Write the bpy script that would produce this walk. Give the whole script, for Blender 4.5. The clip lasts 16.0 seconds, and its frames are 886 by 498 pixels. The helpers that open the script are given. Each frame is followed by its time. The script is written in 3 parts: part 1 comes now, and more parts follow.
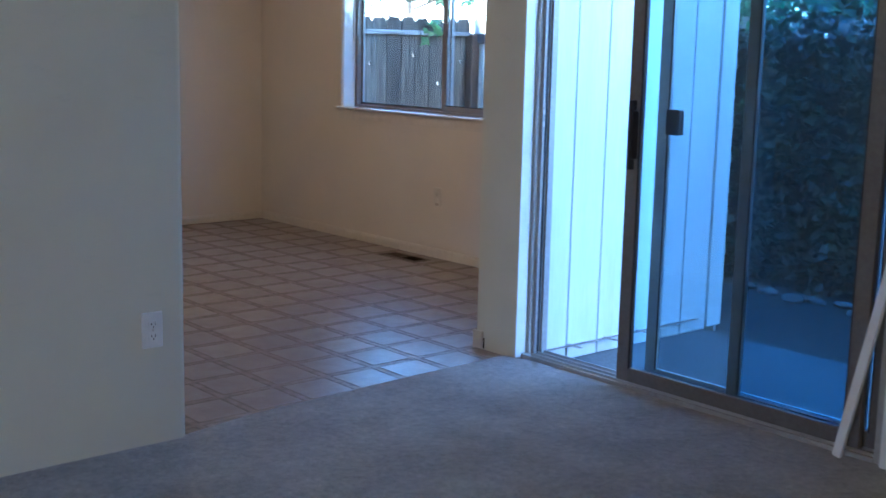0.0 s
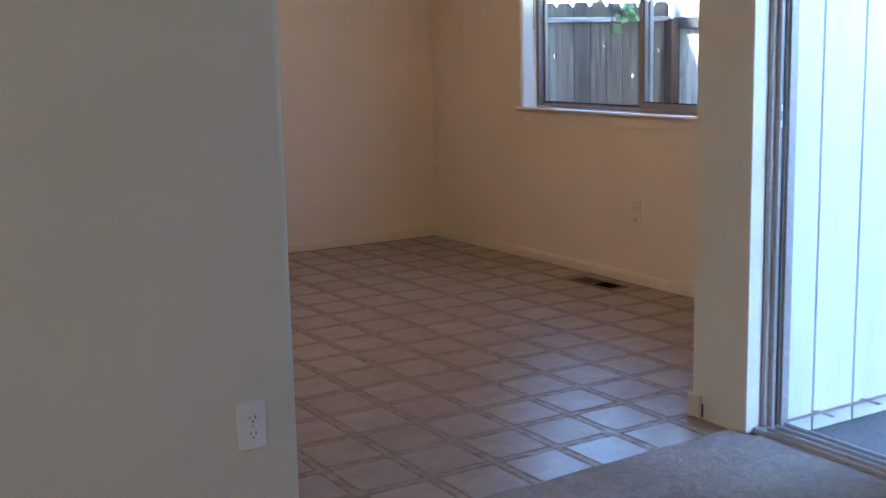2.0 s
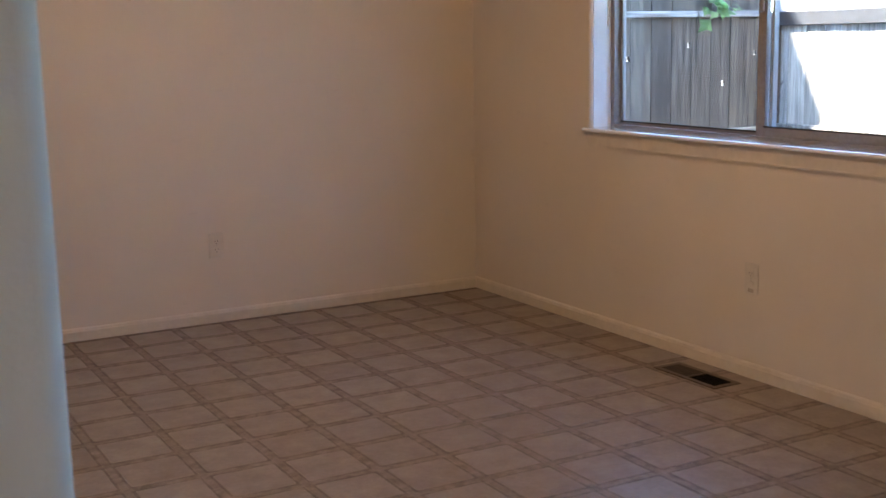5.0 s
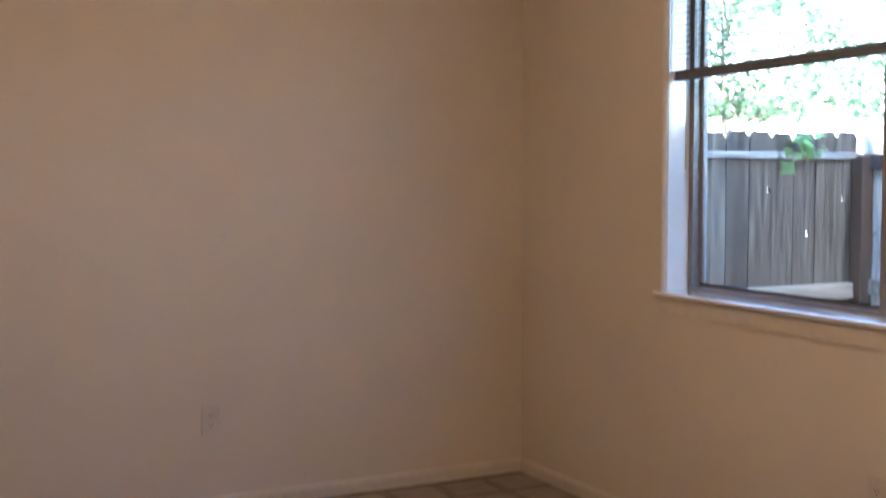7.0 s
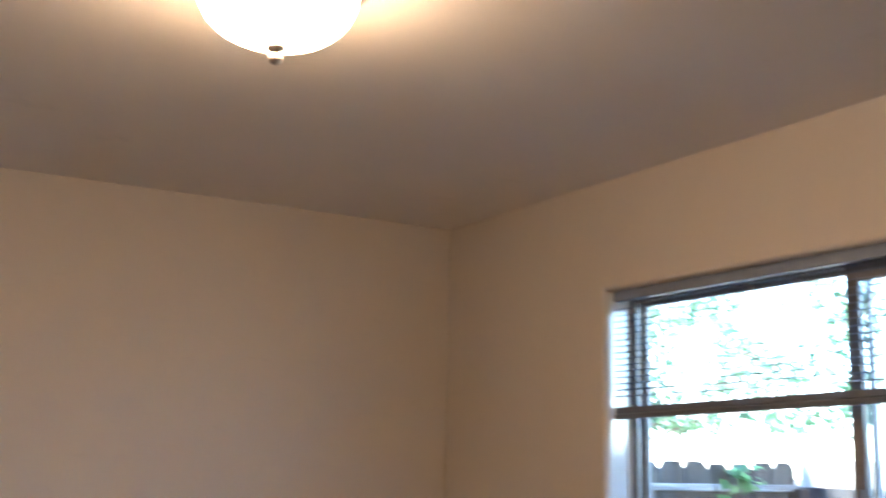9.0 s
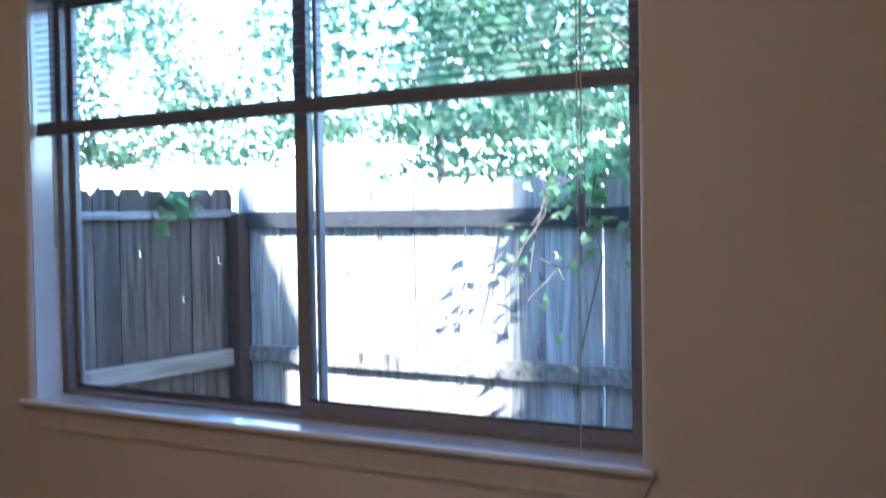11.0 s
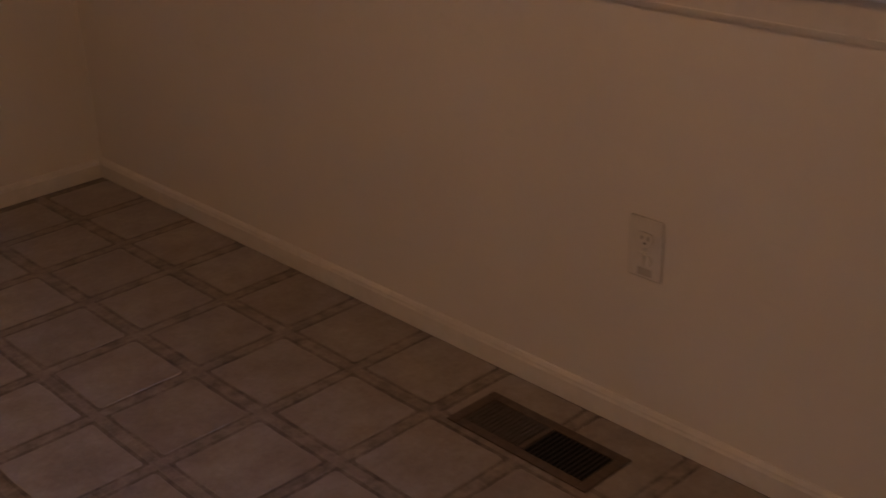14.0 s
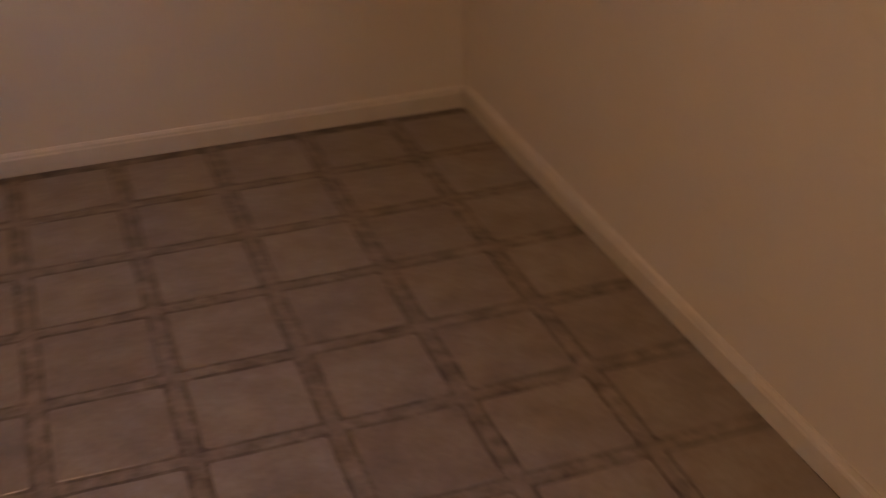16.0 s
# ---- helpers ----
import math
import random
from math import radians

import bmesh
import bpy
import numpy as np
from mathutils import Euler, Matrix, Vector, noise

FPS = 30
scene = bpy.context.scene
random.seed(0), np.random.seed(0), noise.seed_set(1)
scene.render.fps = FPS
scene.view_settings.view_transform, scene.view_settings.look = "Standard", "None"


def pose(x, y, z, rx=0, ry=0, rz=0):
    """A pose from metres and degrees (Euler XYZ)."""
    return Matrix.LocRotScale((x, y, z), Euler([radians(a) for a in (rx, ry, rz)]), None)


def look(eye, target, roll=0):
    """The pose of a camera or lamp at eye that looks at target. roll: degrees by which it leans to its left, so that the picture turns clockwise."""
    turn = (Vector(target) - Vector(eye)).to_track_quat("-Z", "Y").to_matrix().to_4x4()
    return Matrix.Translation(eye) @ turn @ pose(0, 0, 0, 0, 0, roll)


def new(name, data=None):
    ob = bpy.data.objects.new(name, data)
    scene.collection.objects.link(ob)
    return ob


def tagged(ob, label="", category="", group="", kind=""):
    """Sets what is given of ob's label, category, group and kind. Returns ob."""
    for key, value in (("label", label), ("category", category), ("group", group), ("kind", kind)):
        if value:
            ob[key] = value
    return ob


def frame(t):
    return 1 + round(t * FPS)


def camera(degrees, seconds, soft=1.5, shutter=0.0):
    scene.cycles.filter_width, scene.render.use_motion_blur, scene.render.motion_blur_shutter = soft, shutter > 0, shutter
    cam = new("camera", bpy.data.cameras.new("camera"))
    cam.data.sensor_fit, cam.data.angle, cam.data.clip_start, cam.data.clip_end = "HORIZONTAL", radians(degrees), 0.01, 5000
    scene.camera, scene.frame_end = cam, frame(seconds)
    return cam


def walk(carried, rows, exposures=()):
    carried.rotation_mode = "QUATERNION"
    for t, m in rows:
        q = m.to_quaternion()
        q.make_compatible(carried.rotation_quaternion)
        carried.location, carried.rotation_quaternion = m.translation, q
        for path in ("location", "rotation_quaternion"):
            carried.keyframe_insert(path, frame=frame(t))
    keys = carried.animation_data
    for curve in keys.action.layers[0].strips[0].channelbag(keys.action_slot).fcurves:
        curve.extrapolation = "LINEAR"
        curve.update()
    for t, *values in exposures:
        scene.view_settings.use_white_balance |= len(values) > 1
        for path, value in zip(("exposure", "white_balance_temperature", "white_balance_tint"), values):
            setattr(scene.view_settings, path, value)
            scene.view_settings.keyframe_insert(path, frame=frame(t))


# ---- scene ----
cam = camera(41.0, 16.0, shutter=0.5)
PATH = [
    (0, (-4.737, -7.544, 1.307), (-3.446, -6.055, 0.968), 1.3),
    (0.5, (-4.59, -7.385, 1.265), (-3.37, -5.832, 0.945), 0.5),
    (1, (-4.379, -7.216, 1.262), (-3.32, -5.559, 0.898), -0.9),
    (1.5, (-4.193, -6.973, 1.265), (-3.165, -5.298, 0.895), -1.4),
    (2, (-4.023, -6.679, 1.269), (-2.996, -4.997, 0.924), -1.3),
    (2.5, (-3.851, -6.419, 1.246), (-2.841, -4.731, 0.887), -1.7),
    (3, (-3.699, -6.194, 1.243), (-2.706, -4.497, 0.875), -2.1),
    (3.5, (-3.586, -5.92, 1.26), (-2.587, -4.229, 0.886), -1.5),
    (4, (-3.411, -5.654, 1.269), (-2.428, -3.951, 0.904), -1.6),
    (6.3, (-2.77, -4.773, 1.291), (-1.854, -3.018, 1.01), -0.7),
    (6.5, (-2.715, -4.684, 1.294), (-1.808, -2.919, 1.048), -0.9),
    (7, (-2.639, -4.463, 1.323), (-1.74, -2.681, 1.192), -0.1),
    (7.5, (-2.581, -4.221, 1.372), (-1.684, -2.435, 1.423), -0.6),
    (8, (-2.55, -4.113, 1.413), (-1.684, -2.328, 1.664), -0.0),
    (8.5, (-2.508, -4.065, 1.467), (-1.629, -2.31, 1.854), 1.3),
    (9, (-2.474, -4.081, 1.471), (-1.464, -2.394, 1.837), 1.1),
    (9.5, (-2.386, -4.017, 1.476), (-1.117, -2.494, 1.742), 2.0),
    (10, (-2.351, -3.902, 1.457), (-0.824, -2.629, 1.676), 1.2),
    (10.2, (-2.342, -3.876, 1.456), (-0.743, -2.69, 1.643), 1.1),
    (12.3, (-1.949, -3.724, 1.314), (-0.351, -2.643, 0.785), -1.1),
    (12.5, (-1.911, -3.657, 1.305), (-0.34, -2.573, 0.708), -1.1),
    (13, (-1.871, -3.469, 1.304), (-0.374, -2.36, 0.576), -1.5),
    (13.5, (-1.763, -3.328, 1.289), (-0.376, -2.121, 0.502), -2.4),
    (14, (-1.54, -3.158, 1.263), (-0.307, -1.825, 0.424), -2.3),
    (14.5, (-1.399, -3.021, 1.223), (-0.286, -1.617, 0.334), -2.8),
    (15, (-1.29, -2.904, 1.233), (-0.276, -1.485, 0.254), -5.4),
    (15.5, (-1.148, -2.817, 1.242), (-0.232, -1.374, 0.204), -7.1),
    (16, (-1.033, -2.754, 1.239), (-0.462, -1.115, 0.246), -1.0),
]
EXPOSURES = [(0, 4.02, 4950, 6), (1, 4.07, 5450, 10), (2, 4.12, 6050, 13), (3, 4.24, 6500, 15), (4, 4.32, 6500, 16), (7, 4.3, 6300, 15), (9.5, 4.27, 5700, 11), (10.2, 3.85, 5250, 10), (12.3, 2.86, 6000, 28), (13.2, 3.02, 7250, 32), (14.5, 3.38, 7250, 28), (15.3, 3.64, 7450, 27), (16, 3.84, 7900, 27)]
walk(cam, [(t, look(eye, target, roll)) for t, eye, target, roll in PATH], EXPOSURES)

# ---- light ----
world = bpy.data.worlds.new("world")
scene.world = world
world.use_nodes = True
wn = world.node_tree.nodes
sky = wn.new("ShaderNodeTexSky")
sky.sky_type = "NISHITA"
sky.sun_disc = False
SUN_ELEV, SUN_AZ = radians(30), radians(209.4)   # azimuth clockwise from +y
sky.sun_elevation = SUN_ELEV
sky.sun_rotation = SUN_AZ
sky.air_density, sky.dust_density, sky.ozone_density = 1.0, 0.4, 4.0
wn["Background"].inputs["Strength"].default_value = 0.15
world.node_tree.links.new(sky.outputs[0], wn["Background"].inputs[0])
sun_data = bpy.data.lights.new("sun", "SUN")
sun_data.energy, sun_data.angle, sun_data.color = 5.0, radians(0.5), (1.0, 0.95, 0.86)
sun = new("sun", sun_data)
to_sun = Vector((math.sin(SUN_AZ) * math.cos(SUN_ELEV), math.cos(SUN_AZ) * math.cos(SUN_ELEV), math.sin(SUN_ELEV)))
sun.matrix_world = look(to_sun * 30, (0, 0, 0))
# added warm fill lamp at an assumed side opening, unseen behind the walk's start
fill = bpy.data.lights.new("living_fill_light", "AREA")
fill.shape, fill.size, fill.size_y = "RECTANGLE", 3.2, 1.5
fill.energy, fill.color = 2.3, (1.0, 0.73, 0.46)
new("living_fill_light", fill).matrix_world = look((-7.06, -7.2, 1.35), (0, -7.2, 1.35))


# ---- materials ----
def material(name):
    m = bpy.data.materials.new(name)
    m.use_nodes = True
    nt = m.node_tree
    return m, nt, nt.nodes["Principled BSDF"]


def coords(nt, scale=(1, 1, 1), rot=(0, 0, 0)):
    tc = nt.nodes.new("ShaderNodeTexCoord")
    mp = nt.nodes.new("ShaderNodeMapping")
    mp.inputs["Scale"].default_value = scale
    mp.inputs["Rotation"].default_value = rot
    nt.links.new(tc.outputs["Object"], mp.inputs[0])
    return mp.outputs[0]


def noise_tex(nt, vec, scale, detail=4.0, rough=0.55):
    n = nt.nodes.new("ShaderNodeTexNoise")
    n.inputs["Scale"].default_value = scale
    n.inputs["Detail"].default_value = detail
    n.inputs["Roughness"].default_value = rough
    nt.links.new(vec, n.inputs["Vector"])
    return n.outputs["Fac"]


def ramp(nt, fac, stops):
    r = nt.nodes.new("ShaderNodeValToRGB")
    e = r.color_ramp.elements
    while len(e) < len(stops):
        e.new(0.5)
    for el, (p, c) in zip(e, stops):
        el.position = p
        el.color = (*c, 1)
    nt.links.new(fac, r.inputs[0])
    return r.outputs[0]


def mix(nt, a, b, fac, mode="MIX"):
    m = nt.nodes.new("ShaderNodeMix")
    m.data_type, m.blend_type = "RGBA", mode
    for sock, v in ((m.inputs[0], fac), (m.inputs[6], a), (m.inputs[7], b)):
        if isinstance(v, bpy.types.NodeSocket):
            nt.links.new(v, sock)
        elif isinstance(v, tuple):
            sock.default_value = (*v, 1)
        else:
            sock.default_value = v
    return m.outputs[2]


def bump(nt, bsdf, height, strength, dist):
    b = nt.nodes.new("ShaderNodeBump")
    b.inputs["Strength"].default_value = strength
    b.inputs["Distance"].default_value = dist
    nt.links.new(height, b.inputs["Height"])
    nt.links.new(b.outputs[0], bsdf.inputs["Normal"])


def grained(name, c1, c2, rough=0.6, fine=40.0, coarse=2.0, bump_s=0.2, bump_d=0.002, metal=0.0, stretch=(1, 1, 1), spec=0.5, mottle=0.12):
    m, nt, b = material(name)
    v = coords(nt, stretch)
    f = noise_tex(nt, v, fine)
    c = noise_tex(nt, v, coarse, 5)
    col = ramp(nt, f, [(0.3, c1), (0.7, c2)])
    shade = ramp(nt, c, [(0.3, (1 - mottle,) * 3), (0.7, (1.0, 1.0, 1.0))])
    nt.links.new(mix(nt, col, shade, 1.0, "MULTIPLY"), b.inputs["Base Color"])
    rr = ramp(nt, c, [(0.3, (max(rough - 0.06, 0.02),) * 3), (0.7, (min(rough + 0.06, 1),) * 3)])
    nt.links.new(rr, b.inputs["Roughness"])
    b.inputs["Metallic"].default_value = metal
    b.inputs["Specular IOR Level"].default_value = spec
    bump(nt, b, f, bump_s, bump_d)
    return m


def wall_paint(name, colour, worn):
    m, nt, b = material(name)
    v = coords(nt)
    peel = noise_tex(nt, v, 130, 3, 0.5)
    trowel = noise_tex(nt, v, 14, 4, 0.6)
    big = noise_tex(nt, v, 1.3, 5, 0.6)
    scuff = noise_tex(nt, coords(nt, (1, 1, 3.0)), 5.5, 6, 0.7)
    col = mix(nt, colour, worn, ramp(nt, big, [(0.35, (0, 0, 0)), (0.75, (0.7, 0.7, 0.7))]))
    col = mix(nt, col, tuple(c * 0.82 for c in worn), ramp(nt, scuff, [(0.62, (0, 0, 0)), (0.78, (0.35, 0.35, 0.35))]))
    nt.links.new(col, b.inputs["Base Color"])
    b.inputs["Roughness"].default_value = 0.72
    b.inputs["Specular IOR Level"].default_value = 0.25
    add = nt.nodes.new("ShaderNodeMath")
    add.operation = "MULTIPLY_ADD"
    nt.links.new(trowel, add.inputs[0])
    add.inputs[1].default_value = 1.6
    nt.links.new(peel, add.inputs[2])
    bump(nt, b, add.outputs[0], 0.22, 0.0018)
    return m


def glass_mat(name, tint):
    m, nt, b = material(name)
    b.inputs["Base Color"].default_value = (*tint, 1)
    b.inputs["Transmission Weight"].default_value = 1.0
    b.inputs["IOR"].default_value = 1.45
    v = coords(nt)
    n = noise_tex(nt, v, 6, 4)
    nt.links.new(ramp(nt, n, [(0.4, (0.0, 0.0, 0.0)), (0.9, (0.06, 0.06, 0.06))]), b.inputs["Roughness"])
    return m


def wood_weathered(name, lo, hi, long_axis=2):
    """Grey weathered boards: long grain streaks, dark knots, each board of its own tone."""
    m, nt, b = material(name)
    st = [11.0, 11.0, 11.0]
    st[long_axis] = 0.55
    oi = nt.nodes.new("ShaderNodeObjectInfo")
    own = nt.nodes.new("ShaderNodeMath")
    own.operation = "MULTIPLY"
    own.inputs[1].default_value = 61.0
    nt.links.new(oi.outputs["Random"], own.inputs[0])

    def shifted(vec):
        """Each board cut from a different length of timber."""
        add = nt.nodes.new("ShaderNodeVectorMath")
        nt.links.new(vec, add.inputs[0])
        nt.links.new(own.outputs[0], add.inputs[1])
        return add.outputs[0]
    g = noise_tex(nt, shifted(coords(nt, tuple(st))), 3.1, 8, 0.72)
    k = noise_tex(nt, shifted(coords(nt, (5, 5, 1.6))), 2.6, 5)
    col = ramp(nt, g, [(0.40, lo), (0.62, hi)])
    tone = ramp(nt, oi.outputs["Random"], [(0.0, (0.55, 0.53, 0.52)), (0.35, (1.15, 1.08, 0.98)), (0.7, (0.75, 0.72, 0.70)), (1.0, (1.0, 1.04, 1.08))])
    col = mix(nt, col, tone, 1.0, "MULTIPLY")
    col = mix(nt, col, (0.03, 0.022, 0.018), ramp(nt, k, [(0.63, (0, 0, 0)), (0.70, (0.85, 0.85, 0.85))]))
    nt.links.new(col, b.inputs["Base Color"])
    b.inputs["Roughness"].default_value = 0.85
    bump(nt, b, g, 0.5, 0.004)
    return m


def leaf_mat(name, c1, c2, trans):
    m, nt, b = material(name)
    gi = nt.nodes.new("ShaderNodeNewGeometry")
    col = ramp(nt, gi.outputs["Random Per Island"], [(0.0, c1), (1.0, c2)])
    nt.links.new(col, b.inputs["Base Color"])
    b.inputs["Roughness"].default_value = 0.45
    tr = nt.nodes.new("ShaderNodeBsdfTranslucent")
    nt.links.new(mix(nt, col, (1.5, 1.8, 1.25), 1.0, "MULTIPLY"), tr.inputs[0])
    ms = nt.nodes.new("ShaderNodeMixShader")
    ms.inputs[0].default_value = trans
    nt.links.new(b.outputs[0], ms.inputs[1])
    nt.links.new(tr.outputs[0], ms.inputs[2])
    nt.links.new(ms.outputs[0], nt.nodes["Material Output"].inputs[0])
    return m


WALL = wall_paint("wall_paint", (0.64, 0.57, 0.48), (0.57, 0.505, 0.42))
LIVING = wall_paint("living_wall_paint", (0.615, 0.58, 0.465), (0.545, 0.515, 0.41))
CEIL = wall_paint("ceiling_paint", (0.79, 0.74, 0.66), (0.74, 0.69, 0.61))
TRIM = grained("trim_paint", (0.59, 0.525, 0.44), (0.65, 0.58, 0.49), 0.45, 30, 3, 0.12, 0.001)
WHITE = grained("white_gloss_paint", (0.78, 0.78, 0.76), (0.84, 0.84, 0.82), 0.2, 25, 3, 0.1, 0.001)
PLATE = grained("outlet_plastic", (0.58, 0.525, 0.44), (0.62, 0.56, 0.475), 0.35, 60, 6, 0.03, 0.0005)
PLATE_W = grained("white_outlet_plastic", (0.72, 0.72, 0.70), (0.76, 0.76, 0.74), 0.35, 60, 6, 0.03, 0.0005)
HOLE = grained("dark_slot", (0.01, 0.01, 0.01), (0.015, 0.012, 0.01), 0.7)
SCREW = grained("screw_steel", (0.5, 0.48, 0.44), (0.6, 0.58, 0.52), 0.4, 80, 9, 0.1, 0.0005, 1.0)
GRIME = grained("brown_grime", (0.38, 0.325, 0.26), (0.46, 0.40, 0.325), 0.9)
ALU = grained("bronze_aluminium", (0.155, 0.138, 0.12), (0.19, 0.172, 0.152), 0.42, 60, 4, 0.08, 0.0006, 0.3)
ALU_J = grained("worn_aluminium_jamb", (0.34, 0.33, 0.32), (0.42, 0.41, 0.40), 0.45, 60, 4, 0.08, 0.0006, 0.25)
# window frames: bronze lightened to stand for the glare haze around the panes
ALU_W = grained("hazed_bronze_aluminium", (0.225, 0.215, 0.215), (0.275, 0.265, 0.265), 0.36, 60, 4, 0.08, 0.0006, 0.25)
SILL = grained("sill_enamel", (0.80, 0.81, 0.80), (0.85, 0.86, 0.85), 0.13, 18, 3, 0.04, 0.001, spec=0.9, mottle=0.05)
SILL.node_tree.nodes["Principled BSDF"].inputs["Coat Weight"].default_value = 1.0
SILL.node_tree.nodes["Principled BSDF"].inputs["Coat Roughness"].default_value = 0.09
ALU_L = grained("mill_aluminium", (0.48, 0.47, 0.45), (0.56, 0.55, 0.53), 0.38, 60, 4, 0.08, 0.0006, 0.6)
BLACK = grained("black_plastic", (0.012, 0.012, 0.013), (0.02, 0.02, 0.02), 0.4, 50, 5, 0.05, 0.0005)
SEAL = grained("rubber_seal", (0.02, 0.02, 0.022), (0.03, 0.03, 0.03), 0.7)
# white blind against the window: its backlit shade painted as dark blue-grey
BLIND = grained("backlit_blind_slat", (0.22, 0.26, 0.33), (0.26, 0.30, 0.37), 0.4, 30, 4, 0.04, 0.0005)
BLIND_RAIL = grained("backlit_blind_rail", (0.12, 0.14, 0.18), (0.15, 0.17, 0.21), 0.4, 30, 4, 0.04, 0.0005)
CORD = grained("blind_cord", (0.75, 0.74, 0.70), (0.8, 0.79, 0.75), 0.7, 300, 10, 0.2, 0.0005)
SIDING = grained("siding_paint", (0.70, 0.735, 0.745), (0.76, 0.79, 0.80), 0.65, 24, 1.2, 0.25, 0.002, stretch=(6, 6, 0.5))
CONCRETE = grained("patio_concrete", (0.13, 0.127, 0.124), (0.20, 0.195, 0.19), 0.85, 60, 1.5, 0.4, 0.003, mottle=0.3)
SOIL = grained("garden_soil", (0.045, 0.034, 0.026), (0.10, 0.08, 0.06), 0.95, 30, 0.8, 0.8, 0.02, mottle=0.4)
PALE_GROUND = grained("pale_gap_ground", (0.30, 0.28, 0.22), (0.42, 0.40, 0.33), 0.95, 8, 0.7, 0.6, 0.02)
STONE = grained("garden_stone", (0.10, 0.092, 0.083), (0.19, 0.175, 0.16), 0.85, 30, 5, 0.5, 0.006)
ROOF = grained("roof_shingle", (0.10, 0.09, 0.085), (0.16, 0.15, 0.14), 0.9, 40, 2, 0.6, 0.006)
VENT = grained("register_bronze", (0.075, 0.05, 0.038), (0.12, 0.085, 0.062), 0.45, 70, 8, 0.15, 0.001, 0.4)
VENT_DUST = grained("dusty_register_bronze", (0.045, 0.034, 0.028), (0.075, 0.058, 0.048), 0.75, 90, 12, 0.2, 0.001, 0.1)
VENT_BLACK = grained("black_register", (0.006, 0.005, 0.005), (0.011, 0.009, 0.008), 0.9, spec=0.1)
SCREEN, nt, b = material("insect_screen")
b.inputs["Base Color"].default_value = (0.03, 0.04, 0.05, 1)
b.inputs["Roughness"].default_value = 0.7
screen_n = noise_tex(nt, coords(nt), 900, 2)
nt.links.new(ramp(nt, screen_n, [(0.3, (0.18, 0.18, 0.18)), (0.7, (0.42, 0.42, 0.42))]), b.inputs["Alpha"])
NICKEL = grained("brushed_nickel", (0.42, 0.37, 0.31), (0.5, 0.45, 0.38), 0.32, 120, 6, 0.08, 0.0005, 1.0, (1, 1, 12))
# darker tone for the shaded near fence; sun on the back one painted paler
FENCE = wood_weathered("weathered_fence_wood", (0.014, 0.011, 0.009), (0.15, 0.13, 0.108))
FENCE_FAR = wood_weathered("sunlit_fence_wood", (0.24, 0.228, 0.212), (0.54, 0.515, 0.48))
FENCE_RAIL = wood_weathered("weathered_rail_wood", (0.13, 0.12, 0.11), (0.36, 0.34, 0.31), 0)
FENCE_RAIL_Y = wood_weathered("weathered_rail_wood_far", (0.13, 0.12, 0.11), (0.36, 0.34, 0.31), 1)
# upper back rail: its band of shade put into a dark bluish wood
FENCE_DARK = wood_weathered("shaded_rail_wood", (0.028, 0.03, 0.034), (0.075, 0.08, 0.09), 1)
POST = wood_weathered("redwood_post", (0.02, 0.013, 0.009), (0.075, 0.045, 0.032))
BARK = grained("tree_bark", (0.06, 0.045, 0.035), (0.15, 0.12, 0.10), 0.9, 12, 2, 0.9, 0.02, stretch=(3, 3, 0.6))
LEAF = leaf_mat("maple_leaf", (0.055, 0.10, 0.07), (0.12, 0.18, 0.125), 0.6)
VINE = leaf_mat("vine_leaf", (0.11, 0.19, 0.10), (0.22, 0.31, 0.17), 0.6)
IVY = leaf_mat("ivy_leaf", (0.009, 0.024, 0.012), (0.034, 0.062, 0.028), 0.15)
GLASS = glass_mat("window_glass", (0.92, 0.985, 0.98))
GLASS_D = glass_mat("door_glass", (0.52, 0.76, 0.95))

# floor vinyl: mottled tan squares between darker joint strips
VINYL, nt, b = material("vinyl_square")
v = coords(nt)
oi = nt.nodes.new("ShaderNodeObjectInfo")
shift = nt.nodes.new("ShaderNodeVectorMath")
shift.operation = "MULTIPLY_ADD"
nt.links.new(oi.outputs["Location"], shift.inputs[0])
shift.inputs[1].default_value = (3.1, 2.7, 1)
nt.links.new(v, shift.inputs[2])
f1 = noise_tex(nt, shift.outputs[0], 9, 7, 0.7)
f2 = noise_tex(nt, shift.outputs[0], 70, 4, 0.6)
f3 = noise_tex(nt, shift.outputs[0], 3.0, 3)
col = ramp(nt, f1, [(0.25, (0.19, 0.15, 0.126)), (0.5, (0.275, 0.231, 0.203)), (0.78, (0.37, 0.326, 0.292))])
col = mix(nt, col, ramp(nt, f2, [(0.3, (0.84, 0.83, 0.82)), (0.7, (1.0, 1.0, 1.0))]), 1.0, "MULTIPLY")
col = mix(nt, col, ramp(nt, oi.outputs["Random"], [(0.0, (0.86, 0.84, 0.83)), (1.0, (1.0, 1.0, 1.0))]), 1.0, "MULTIPLY")
nt.links.new(col, b.inputs["Base Color"])
nt.links.new(ramp(nt, f3, [(0.3, (0.30, 0.30, 0.30)), (0.7, (0.41, 0.41, 0.41))]), b.inputs["Roughness"])
bump(nt, b, f2, 0.12, 0.0012)

JOINT, nt, b = material("vinyl_joint")
v = coords(nt)
f1 = noise_tex(nt, v, 20, 8, 0.72)
f2 = noise_tex(nt, v, 120, 3)
col = ramp(nt, f1, [(0.34, (0.055, 0.038, 0.03)), (0.5, (0.13, 0.098, 0.08)), (0.66, (0.24, 0.195, 0.165))])
nt.links.new(col, b.inputs["Base Color"])
b.inputs["Roughness"].default_value = 0.5
bump(nt, b, f1, 0.4, 0.002)

